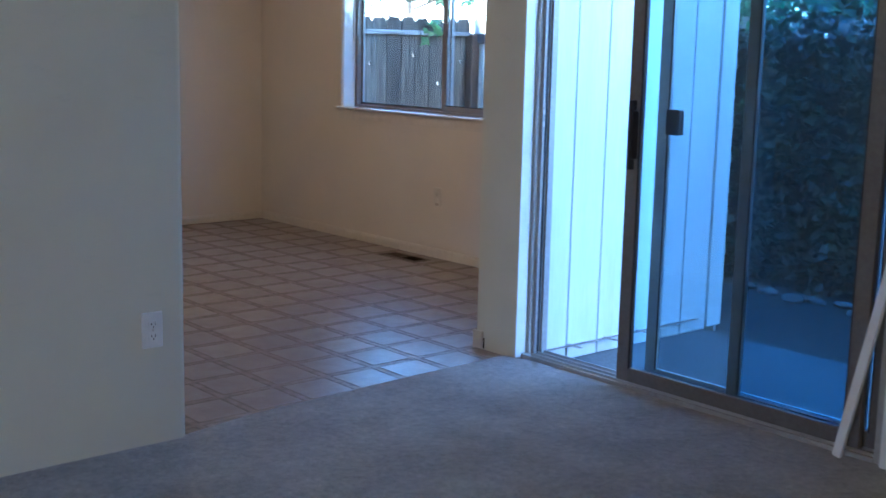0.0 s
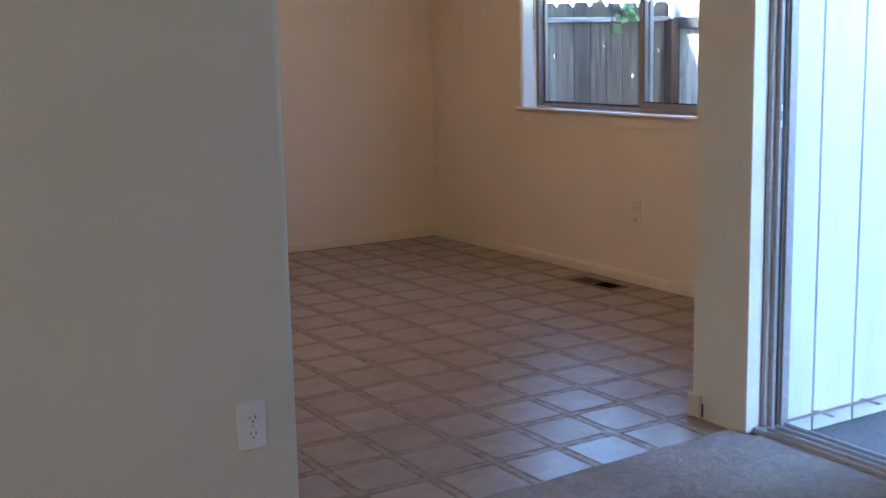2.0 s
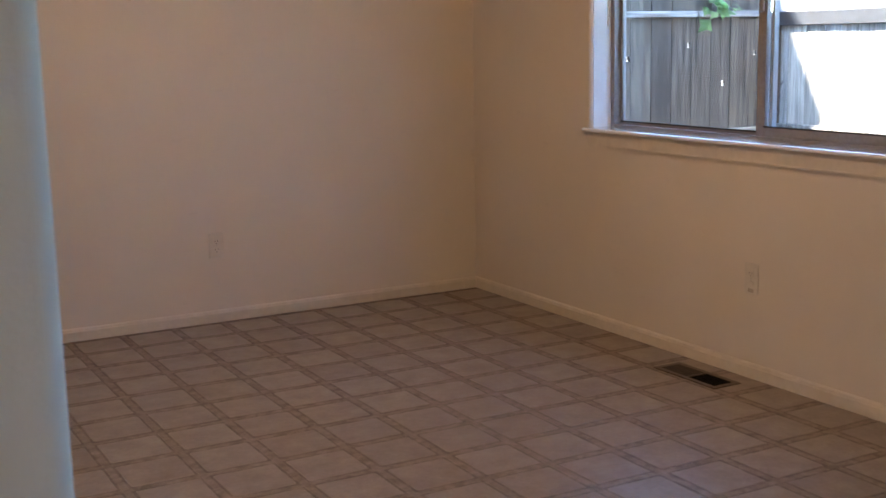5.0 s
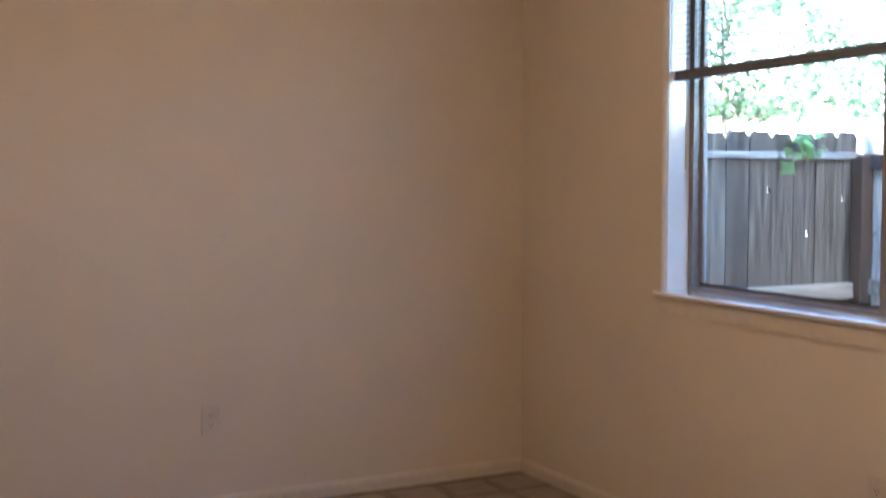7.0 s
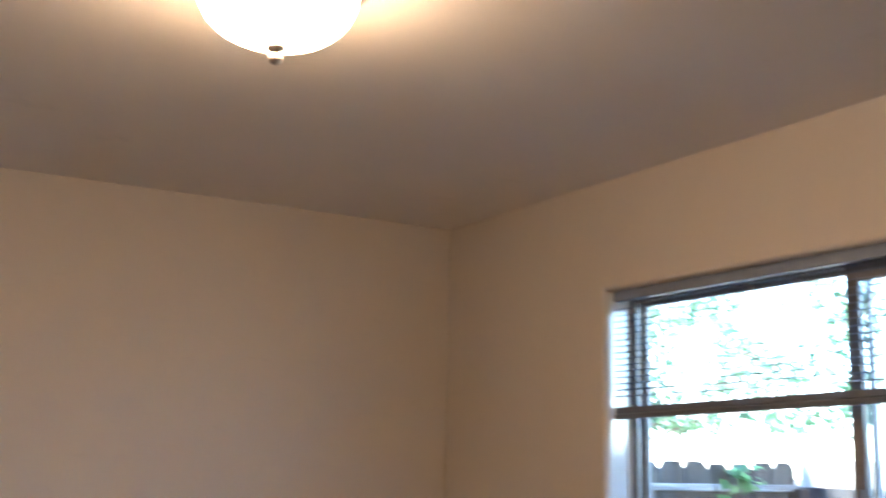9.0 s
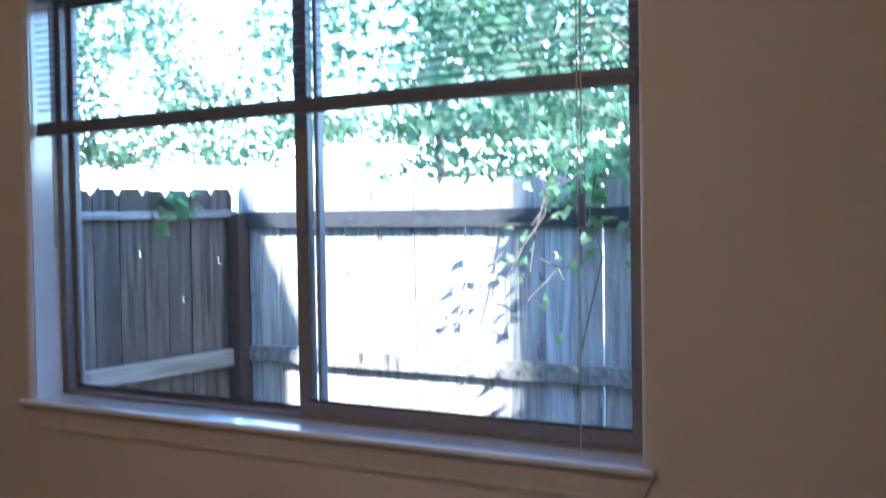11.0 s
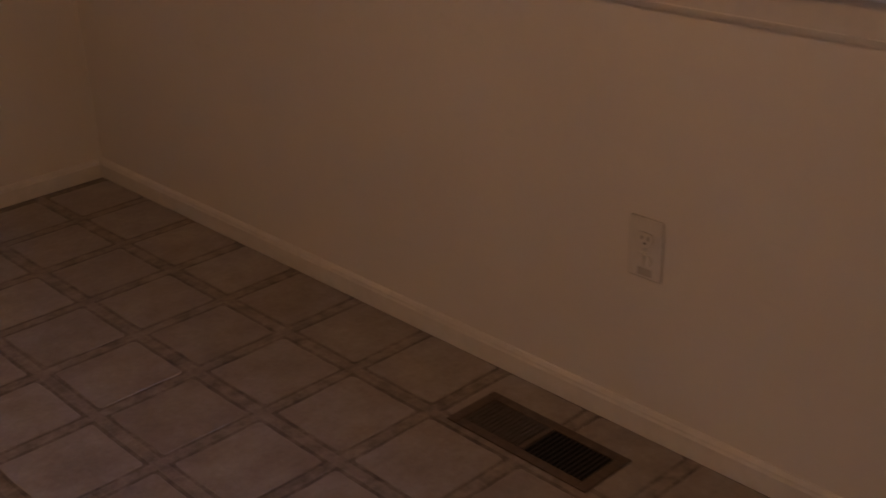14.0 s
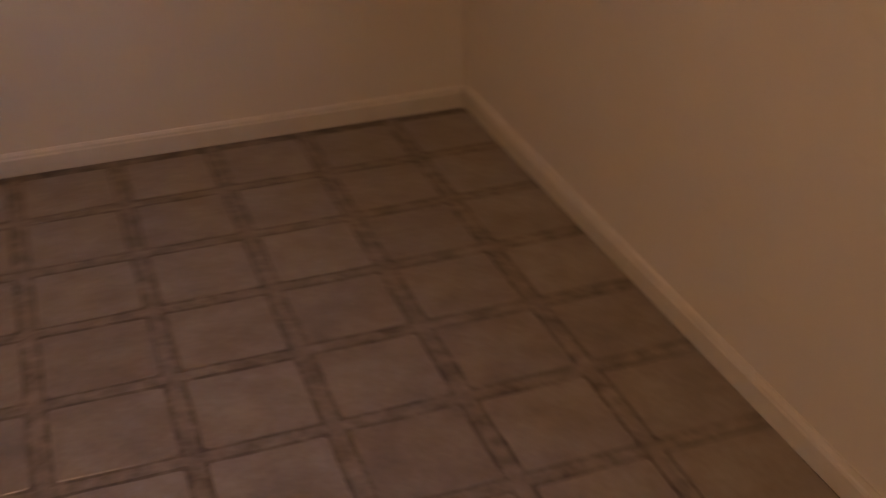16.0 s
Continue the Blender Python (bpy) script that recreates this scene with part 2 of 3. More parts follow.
CARPET, nt, b = material("carpet_pile")
v = coords(nt)
f1 = noise_tex(nt, v, 420, 3, 0.7)
f2 = noise_tex(nt, v, 38, 6, 0.75)
f3 = noise_tex(nt, v, 3.4, 6, 0.65)
col = ramp(nt, f1, [(0.3, (0.38, 0.35, 0.315)), (0.7, (0.84, 0.785, 0.70))])
col = mix(nt, col, ramp(nt, f2, [(0.36, (0.68, 0.68, 0.68)), (0.64, (1.0, 1.0, 1.0))]), 1.0, "MULTIPLY")
col = mix(nt, col, ramp(nt, f3, [(0.38, (0.74, 0.725, 0.715)), (0.62, (1.0, 1.0, 1.0))]), 1.0, "MULTIPLY")
nt.links.new(col, b.inputs["Base Color"])
b.inputs["Roughness"].default_value = 0.95
b.inputs["Specular IOR Level"].default_value = 0.1
b.inputs["Sheen Weight"].default_value = 0.25
hs = nt.nodes.new("ShaderNodeMath")
hs.operation = "ADD"
nt.links.new(f1, hs.inputs[0])
nt.links.new(f2, hs.inputs[1])
bump(nt, b, hs.outputs[0], 0.9, 0.012)

LAMP_GLASS, nt, b = material("lit_opal_glass")
b.inputs["Base Color"].default_value = (0.9, 0.86, 0.78, 1)
b.inputs["Roughness"].default_value = 0.3
b.inputs["Emission Color"].default_value = (1.0, 0.66, 0.38, 1)
b.inputs["Emission Strength"].default_value = 3.8


# ---- mesh helpers ----
def add_box(bm, a, c, bevel=0.0, segs=1):
    (x0, x1), (y0, y1), (z0, z1) = [sorted(p) for p in zip(a, c)]
    vs = [bm.verts.new(p) for p in ((x0, y0, z0), (x1, y0, z0), (x1, y1, z0), (x0, y1, z0), (x0, y0, z1), (x1, y0, z1), (x1, y1, z1), (x0, y1, z1))]
    fs = [bm.faces.new([vs[i] for i in q]) for q in ((3, 2, 1, 0), (4, 5, 6, 7), (0, 1, 5, 4), (1, 2, 6, 5), (2, 3, 7, 6), (3, 0, 4, 7))]
    if bevel:
        es = {e for f in fs for e in f.edges}
        bmesh.ops.bevel(bm, geom=list(es), offset=bevel, segments=segs, affect="EDGES", profile=0.5)
    return bm


def boxes(*pairs, bevel=0.0, segs=1):
    bm = bmesh.new()
    for a, c in pairs:
        add_box(bm, a, c, bevel, segs)
    return bm


def lathe(profile, n=40):
    """Turned round z from (radius, height) pairs."""
    bm = bmesh.new()
    rings = []
    for r, z in profile:
        rings.append([bm.verts.new((r * math.cos(2 * math.pi * i / n), r * math.sin(2 * math.pi * i / n), z)) for i in range(n)])
    for p, q in zip(rings, rings[1:]):
        for i in range(n):
            bm.faces.new((p[i], p[(i + 1) % n], q[(i + 1) % n], q[i]))
    bm.faces.new(list(reversed(rings[0])))
    bm.faces.new(rings[-1])
    bmesh.ops.recalc_face_normals(bm, faces=bm.faces)
    for f in bm.faces:
        f.smooth = len(f.verts) == 4
    return bm


def rod(p, q, r, n=8):
    """A round bar from p to q."""
    p, q = Vector(p), Vector(q)
    m = (q - p).to_track_quat("Z", "Y").to_matrix()
    bm = bmesh.new()
    ends = [[bm.verts.new(o + m @ Vector((r * math.cos(2 * math.pi * i / n), r * math.sin(2 * math.pi * i / n), 0))) for i in range(n)] for o in (p, q)]
    for i in range(n):
        f = bm.faces.new((ends[0][i], ends[0][(i + 1) % n], ends[1][(i + 1) % n], ends[1][i]))
        f.smooth = True
    bm.faces.new(list(reversed(ends[0])))
    bm.faces.new(ends[1])
    return bm


def prism(points, axis, a, c):
    """A flat outline drawn out along an axis from a to c."""
    bm = bmesh.new()

    def at(p, d):
        q = list(p)
        q.insert(axis, d)
        return q
    lo = [bm.verts.new(at(p, a)) for p in points]
    hi = [bm.verts.new(at(p, c)) for p in points]
    n = len(points)
    for i in range(n):
        bm.faces.new((lo[i], lo[(i + 1) % n], hi[(i + 1) % n], hi[i]))
    bm.faces.new(list(reversed(lo)))
    bm.faces.new(hi)
    bmesh.ops.recalc_face_normals(bm, faces=bm.faces)
    return bm


def mesh_of(name, bm, mat):
    me = bpy.data.meshes.new(name)
    bm.to_mesh(me)
    bm.free()
    me.materials.append(mat)
    return me


def part(name, bm, mat, parent, label=""):
    ob = new(name, mesh_of(name, bm, mat))
    ob.parent = parent
    return tagged(ob, label)


def thing(name, label, category, group="", at=(0, 0, 0)):
    ob = new(name)
    ob.location = at
    ob.empty_display_size = 0.05
    return tagged(ob, label, category, group)


def solid(name, bm, mat, label, category, group="", kind=""):
    return tagged(new(name, mesh_of(name, bm, mat)), label, category, group, kind)


def setting(name, bm, mat, label, category):
    return solid(name, bm, mat, label, category, kind="structure")

# ---- structure ----
H = 2.44
WY0, WY1, WZ0, WZ1 = -2.886, -1.000, 0.872, 2.066      # window opening
DY0, DY1, DZ1 = -5.735, -4.062, 2.05                   # sliding door opening
TX, TY, TJ = 0.2345, 0.2362, 0.038                     # vinyl pattern

setting("wall_north", boxes(((-3.45, 0, 0), (0.175, 0.14, H))), WALL, "cream painted orange-peel plaster wall of the empty dining room", "wall")
# the window wall, its opening with rounded plaster corners
R = 0.016
bm = boxes(((0, WY1 + R, 0), (0.175, 0, H)), ((0, -3.985, 0), (0.175, WY0 - R, H)), ((0, WY0 - R, 0), (0.175, WY1 + R, WZ0)), ((0, WY0 - R, WZ1 + R), (0.175, WY1 + R, H)))
arc = [(R - R * math.sin(a), R - R * math.cos(a)) for a in np.linspace(math.pi / 2, 0, 7)]
for outline, axis, a0, a1 in (([(x, WY1 + y) for x, y in arc] + [(0.175, WY1), (0.175, WY1 + R)], 2, WZ0, WZ1 + R), ([(x, WY0 - y) for x, y in arc] + [(0.175, WY0), (0.175, WY0 - R)], 2, WZ0, WZ1 + R),
                              ([(x, WZ1 + y) for x, y in arc] + [(0.175, WZ1), (0.175, WZ1 + R)], 1, WY0, WY1)):
    piece = prism([(float(p), float(q)) for p, q in outline], axis, a0, a1)
    me = bpy.data.meshes.new("corner_bead")
    piece.to_mesh(me)
    piece.free()
    bm.from_mesh(me)
    bpy.data.meshes.remove(me)
setting("wall_east", bm, WALL,
        "cream painted plaster wall with the dining room window", "wall")
setting("wall_west", boxes(((-3.45, -4.03, 0), (-3.33, 0, H))), WALL, "cream painted plaster wall closing the dining room", "wall")
setting("wall_south", boxes(((-1.30, -3.985, 0), (0, -3.82, H))), LIVING, "cream painted plaster wall end beside the sliding door", "wall")
setting("wall_slider", boxes(((-1.30, DY1, 0), (-1.16, -3.985, H)), ((-1.30, -9.6, 0), (-1.16, DY0, H)), ((-1.30, DY0, DZ1), (-1.16, DY1, H))), LIVING,
        "painted plaster wall with the sliding patio door", "wall")
# opening left only for the added fill lamp; no window is known here
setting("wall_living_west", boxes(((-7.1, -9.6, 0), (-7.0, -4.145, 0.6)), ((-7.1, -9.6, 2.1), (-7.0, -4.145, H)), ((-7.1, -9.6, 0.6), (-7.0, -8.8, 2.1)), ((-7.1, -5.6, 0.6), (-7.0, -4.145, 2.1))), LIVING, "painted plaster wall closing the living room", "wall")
setting("wall_living_south", boxes(((-7.0, -9.7, 0), (-1.30, -9.6, H))), LIVING, "painted plaster wall closing the living room", "wall")
# partition with a rounded end
bm = bmesh.new()
pts = [(-7.1, -4.145), (-2.919, -4.145)] + [(-2.919 + 0.024 * math.sin(a), -4.121 - 0.024 * math.cos(a)) for a in np.linspace(0.15, 1.57, 9)]
pts += [(-2.919 + 0.024 * math.cos(a), -4.054 + 0.024 * math.sin(a)) for a in np.linspace(0, 1.57, 9)] + [(-7.1, -4.03)]
bm = prism([(float(x), float(y)) for x, y in pts], 2, 0, H)
setting("wall_partition", bm, LIVING, "painted plaster partition wall with a rounded corner", "wall")
setting("ceiling", boxes(((-7.1, -4.1, H), (0.175, 0.14, H + 0.06)), ((-7.1, -9.7, H), (-1.16, -4.1, H + 0.06))), CEIL, "cream painted textured ceiling", "ceiling")
edge = [(-2.90, -4.125), (-2.6, -4.065), (-2.25, -4.045), (-1.9, -4.022), (-1.30, -4.005)]
setting("floor_base", prism([(-3.45, 0.0), (-3.45, -4.125)] + edge + [(-1.30, -3.82), (0.0, -3.82), (0.0, 0.0)], 2, -0.03, -0.0014), JOINT,
        "brown patterned joints of the vinyl floor", "floor")
setting("carpet", prism(edge[::-1] + [(-7.1, -4.125), (-7.1, -9.65), (-1.17, -9.65), (-1.17, -4.10), (-1.30, -4.10)], 2, -0.03, 0.006), CARPET,
        "worn grey-taupe cut pile carpet", "carpet")


def base_profile(d):
    """Outline of a baseboard, out from the wall by d, 57 mm high with a stepped top."""
    return [(0, 0), (d, 0), (d, 0.042), (d * 0.8, 0.046), (d * 0.75, 0.051), (d * 0.35, 0.057), (0, 0.057)]


def turned(profile, sx):
    return [(sx * p, z) for p, z in profile]


setting("baseboard_north", prism([(-p, z) for p, z in base_profile(0.012)], 0, -3.33, -0.012), TRIM, "cream painted wooden baseboard", "baseboard")
setting("baseboard_east", prism([(-p, z) for p, z in base_profile(0.012)], 1, -3.82, 0.0), TRIM, "cream painted wooden baseboard", "baseboard")
setting("baseboard_west", prism([(-3.33 + p, z) for p, z in base_profile(0.012)], 1, -4.03, -0.012), TRIM, "cream painted wooden baseboard", "baseboard")
setting("baseboard_south", prism([(-3.82 + p, z) for p, z in base_profile(0.012)], 0, -1.312, -0.012), TRIM, "cream painted wooden baseboard", "baseboard")
setting("baseboard_end", boxes(((-1.313, -3.862, 0.006), (-1.30, -3.806, 0.082)), bevel=0.002), TRIM, "cream painted baseboard end block", "baseboard")
setting("baseboard_gap", boxes(((-1.3012, -3.8695, 0.006), (-1.2995, -3.8625, 0.052))), HOLE, "dark open joint beside the baseboard block", "baseboard gap")

# ---- window ----
win = setting("window_1", boxes(((0.112, WY0, WZ0), (0.172, WY0 + 0.026, WZ1)), ((0.112, WY1 - 0.026, WZ0), (0.172, WY1, WZ1)),
              ((0.112, WY0 + 0.026, WZ0), (0.172, WY1 - 0.026, WZ0 + 0.026)), ((0.112, WY0 + 0.026, WZ1 - 0.03), (0.172, WY1 - 0.026, WZ1)), bevel=0.002), ALU_W,
              "bronze aluminium sliding window with a half-raised mini blind", "window")
YM = -1.935


def sash(y0, y1, x0, x1, w, wb):
    f = part("window_frame", boxes(((x0, y0, WZ0 + 0.026), (x1, y0 + w, WZ1 - 0.03)), ((x0, y1 - w, WZ0 + 0.026), (x1, y1, WZ1 - 0.03)),
             ((x0, y0 + w, WZ0 + 0.026), (x1, y1 - w, WZ0 + 0.026 + wb)), ((x0, y0 + w, WZ1 - 0.03 - w), (x1, y1 - w, WZ1 - 0.03)), bevel=0.0015), ALU_W, win)
    xm = (x0 + x1) / 2
    g = part("pane", boxes(((xm - 0.002, y0 + w - 0.004, WZ0 + 0.022 + wb), (xm + 0.002, y1 - w + 0.004, WZ1 - 0.026 - w))), GLASS, f, "clear window glass")
    g.visible_shadow = False
    part("seal", boxes(((x0 - 0.001, y0 + w - 0.004, WZ0 + 0.024 + wb), (x0 + 0.004, y1 - w + 0.004, WZ0 + 0.030 + wb))), SEAL, f, "black rubber glazing bead")
    return f


sash(YM - 0.02, WY1 - 0.026, 0.144, 0.168, 0.014, 0.012)
inner = sash(WY0 + 0.026, YM + 0.034, 0.114, 0.140, 0.042, 0.036)
part("latch", boxes(((0.102, YM + 0.0, 1.36), (0.1145, YM + 0.022, 1.44)), bevel=0.003), ALU_W, inner)
sill = setting("window_sill", boxes(((-0.026, WY0 - 0.036, WZ0 - 0.001), (-0.0005, WY1 + 0.030, WZ0 + 0.016)), bevel=0.007, segs=3), SILL, "white glossy painted wooden window sill", "window sill")
part("sill_board", boxes(((-0.0005, WY0 + 0.001, WZ0 + 0.0), (0.1115, WY1 - 0.001, WZ0 + 0.0155))), SILL, sill)
for y0, y1 in ((WY1 - 0.003, WY1 - 0.0003), (WY0 + 0.0003, WY0 + 0.003)):
    part("reveal", boxes(((0.018, y0, WZ0 + 0.016), (0.1115, y1, WZ1 - 0.003))), SILL, sill, "white painted window reveal")
part("apron", prism([(WY0 + 0.0, 0.806), (WY1 - 0.0, 0.806), (WY1 + 0.03, 0.869), (WY0 - 0.03, 0.869)], 0, -0.007, -0.0005), TRIM, sill, "cream painted apron moulding")
part("apron_bead", boxes(((-0.009, WY0 + 0.004, 0.811), (-0.0065, WY1 - 0.004, 0.816))), TRIM, sill)

# ---- mini blind, raised to its stack height ----
blind = thing("mini_blind", "white aluminium mini blind half raised in the window", "blind", at=(0.045, (WY0 + WY1) / 2, WZ1))
BL = (WY1 - WY0) / 2 - 0.012
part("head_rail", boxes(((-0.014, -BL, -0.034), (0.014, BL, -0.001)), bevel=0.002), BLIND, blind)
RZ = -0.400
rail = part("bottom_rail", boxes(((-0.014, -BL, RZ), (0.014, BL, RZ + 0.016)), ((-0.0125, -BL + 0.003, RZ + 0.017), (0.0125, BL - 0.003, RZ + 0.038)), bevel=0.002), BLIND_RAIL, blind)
rail.matrix_basis = pose(0, 0, -0.010 + RZ, -0.75, 0, 0) @ pose(0, 0, -RZ)
slat_bm = bmesh.new()
row = [[slat_bm.verts.new((x, y, 0.0022 * (1 - (x / 0.0125) ** 2))) for x in (-0.0125, -0.006, 0, 0.006, 0.0125)] for y in (-BL, 0, BL)]
for p, q in zip(row, row[1:]):
    for i in range(4):
        slat_bm.faces.new((p[i], p[i + 1], q[i + 1], q[i])).smooth = True
bmesh.ops.solidify(slat_bm, geom=slat_bm.faces[:], thickness=0.0006)
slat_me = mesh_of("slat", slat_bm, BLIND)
z = RZ + 0.052
while z < -0.045:
    s = new("slat", slat_me)
    s.parent = blind
    s.matrix_basis = pose(0, 0, z, 0, -15, 0)
    z += 0.0205
for y in (-BL + 0.13, -BL * 0.33, BL * 0.33, BL - 0.13):
    part("ladder_cord", rod((-0.013, y, RZ + 0.03), (-0.013, y, -0.03), 0.0009, 5), CORD, blind)
part("tilt_wand", rod((0.016, BL - 0.035, -0.03), (0.016, BL - 0.037, -0.74), 0.0035, 6), CORD, blind, "pale plastic tilt wand")
cy = -BL + 0.135
part("pull_cord", rod((-0.02, cy, -0.03), (-0.028, cy - 0.004, -1.17), 0.0014, 5), CORD, blind)
part("pull_cord", rod((-0.02, cy - 0.012, -0.03), (-0.028, cy - 0.012, -0.62), 0.0014, 5), CORD, blind)
part("tassel", rod((-0.028, cy - 0.012, -0.62), (-0.028, cy - 0.012, -0.69), 0.009, 8), BLIND, blind, "white plastic cord tassel")


# ---- outlets ----
def outlet(m, mat, label, capped=False):
    """A duplex receptacle on its cover plate; its own x to the side, y out of the wall, z up."""
    o = thing("wall_outlet", label, "outlet", "duplex outlets")
    part("cover_plate", boxes(((-0.036, 0, -0.0585), (0.036, 0.0055, 0.0585)), bevel=0.004, segs=2), mat, o)
    for zc in (0.0195, -0.0195):
        r = part("receptacle", prism([(0.0165 * math.cos(a), zc + max(-0.0125, min(0.0125, 0.0172 * math.sin(a)))) for a in np.linspace(0, 2 * math.pi, 25)[:-1]], 1, 0.0052, 0.0074), mat, o)
        if capped and zc < 0:
            continue
        for xs, hh in ((-0.0065, 0.0045), (0.0065, 0.0036)):
            part("slot", boxes(((xs - 0.0011, 0.0068, zc + 0.002 - hh), (xs + 0.0011, 0.0077, zc + 0.002 + hh))), HOLE, r, "dark slot")
        part("slot", rod((0, 0.0066, zc - 0.0085), (0, 0.0077, zc - 0.0085), 0.0025, 8), HOLE, r, "dark round ground slot")
    part("screw", rod((0, 0.005, 0), (0, 0.0068, 0), 0.003, 10), SCREW, o, "small steel screw")
    if capped:
        cap = prism([(0.0135 * math.cos(a), -0.0195 + 0.0135 * math.sin(a)) for a in np.linspace(0, 2 * math.pi, 21)[:-1]], 1, 0.0074, 0.0098)
        part("safety_cap", cap, PLATE, o, "pale plastic safety cap")
        part("cap_grip", boxes(((-0.003, 0.0097, -0.030), (0.003, 0.0128, -0.009)), bevel=0.0012), PLATE, o)
        part("grime", boxes(((-0.0155, 0.0054, -0.0525), (0.0155, 0.0059, -0.0375)), bevel=0.0002), GRIME, o, "brown smear under the capped socket")
    o.matrix_basis = m
    return o


outlet(pose(0, -2.020, 0.380, 0, 0, 90), PLATE, "ivory duplex wall outlet with a capped lower socket", True)
outlet(pose(-1.400, 0, 0.362, 0, 0, 180), PLATE, "ivory duplex wall outlet low on the dining room wall")
proud = outlet(pose(-3.018, -4.145, 0.388, 0, 0, 180), PLATE_W, "white duplex wall outlet on the partition wall")
proud.scale.y = 1.7

# scuffed dent in the plaster by the window
bm = bmesh.new()
rng = random.Random(4)
cv = bm.verts.new((-0.0012, -2.777, 0.497))
ring1 = [bm.verts.new((-0.0016, -2.777 + (0.016 + rng.uniform(-0.004, 0.004)) * math.cos(a), 0.497 + (0.03 + rng.uniform(-0.008, 0.008)) * math.sin(a))) for a in np.linspace(0, 2 * math.pi, 19)[:-1]]
ring2 = [bm.verts.new((0.0003, -2.777 + (0.031 + rng.uniform(-0.005, 0.007)) * math.cos(a), 0.497 + (0.058 + rng.uniform(-0.01, 0.012)) * math.sin(a))) for a in np.linspace(0, 2 * math.pi, 19)[:-1]]
for i in range(18):
    bm.faces.new((cv, ring1[i], ring1[(i + 1) % 18])).smooth = True
    bm.faces.new((ring1[i], ring2[i], ring2[(i + 1) % 18], ring1[(i + 1) % 18])).smooth = True
SMUDGE, nt, b = material("sooty_plaster")
n = noise_tex(nt, coords(nt), 60, 6, 0.7)
nt.links.new(ramp(nt, n, [(0.38, (0.16, 0.12, 0.09)), (0.62, (0.42, 0.35, 0.28))]), b.inputs["Base Color"])
b.inputs["Roughness"].default_value = 0.9
gr = nt.nodes.new("ShaderNodeTexGradient")
gr.gradient_type = "SPHERICAL"
mp = nt.nodes.new("ShaderNodeMapping")
tc = nt.nodes.new("ShaderNodeTexCoord")
mp.inputs["Scale"].default_value = (1, 27, 15)
mp.inputs["Location"].default_value = (0, 2.777 * 27, -0.497 * 15)
nt.links.new(tc.outputs["Object"], mp.inputs[0])
nt.links.new(mp.outputs[0], gr.inputs[0])
al = nt.nodes.new("ShaderNodeMath")
al.operation = "MULTIPLY"
nt.links.new(ramp(nt, gr.outputs["Fac"], [(0.02, (0, 0, 0)), (0.9, (0.7, 0.7, 0.7))]), al.inputs[0])
nt.links.new(ramp(nt, noise_tex(nt, coords(nt), 45, 5, 0.7), [(0.35, (0.1, 0.1, 0.1)), (0.6, (1, 1, 1))]), al.inputs[1])
nt.links.new(al.outputs[0], b.inputs["Alpha"])
bump(nt, b, n, 0.8, 0.003)
setting("wall_dent", bm, SMUDGE, "sooty brown dent in the painted plaster", "wall dent")

# ---- floor register ----
vent = thing("floor_register", "dark bronze metal floor register with dusty closed half", "floor vent", at=(-0.156, -1.898, 0.0))
VX, VY = 0.066, 0.174
part("frame", boxes(((-VX, -VY, 0.0), (VX, -VY + 0.024, 0.004)), ((-VX, VY - 0.024, 0.0), (VX, VY, 0.004)), ((-VX, -VY + 0.024, 0.0), (-VX + 0.022, VY - 0.024, 0.004)),
     ((VX - 0.022, -VY + 0.024, 0.0), (VX, VY - 0.024, 0.004)), ((-VX + 0.022, -0.006, 0.0), (VX - 0.022, 0.006, 0.004)), bevel=0.0012), VENT, vent)
part("duct", boxes(((-VX + 0.02, -VY + 0.022, 0.0002), (VX - 0.02, VY - 0.022, 0.0006))), HOLE, vent, "black duct opening")
part("damper", boxes(((-VX + 0.022, 0.006, 0.0008), (VX - 0.022, VY - 0.024, 0.0016))), VENT_DUST, vent, "dusty closed damper plate")
lou = mesh_of("louvre", boxes(((-VX + 0.022, -0.0013, 0.0008), (VX - 0.022, 0.0013, 0.0036))), VENT_BLACK)
lou_d = mesh_of("louvre", boxes(((-VX + 0.022, -0.0028, 0.0016), (VX - 0.022, 0.0028, 0.0034))), VENT_DUST)
for i in range(13):
    for me, y in ((lou, -0.014 - i * 0.0107), (lou_d, 0.014 + i * 0.0107)):
        o = new("louvre", me)
        o.parent = vent
        o.location = (0, y, 0)

# ---- ceiling lamp ----
lamp = thing("ceiling_lamp", "lit opal glass dome ceiling lamp with brushed nickel ring", "ceiling lamp", at=(-1.628, -2.018, H))
part("pan", lathe([(0.172, -0.0005), (0.186, -0.008), (0.190, -0.018), (0.184, -0.026), (0.184, -0.034), (0.177, -0.041), (0.168, -0.044), (0.161, -0.044)], 56), NICKEL, lamp, "brushed nickel ring")
prof = [(0.159 * math.cos(a) ** 0.8, -0.0465 - 0.114 * math.sin(a)) for a in np.linspace(0, 1.5, 16)]
part("dome", lathe(prof, 56), LAMP_GLASS, lamp, "glowing frosted glass dome")
part("finial", lathe([(0.004, -0.158), (0.020, -0.161), (0.020, -0.168), (0.010, -0.173), (0.009, -0.180), (0.013, -0.187), (0.011, -0.196), (0.003, -0.201)], 20), NICKEL, lamp, "brushed nickel finial knob")

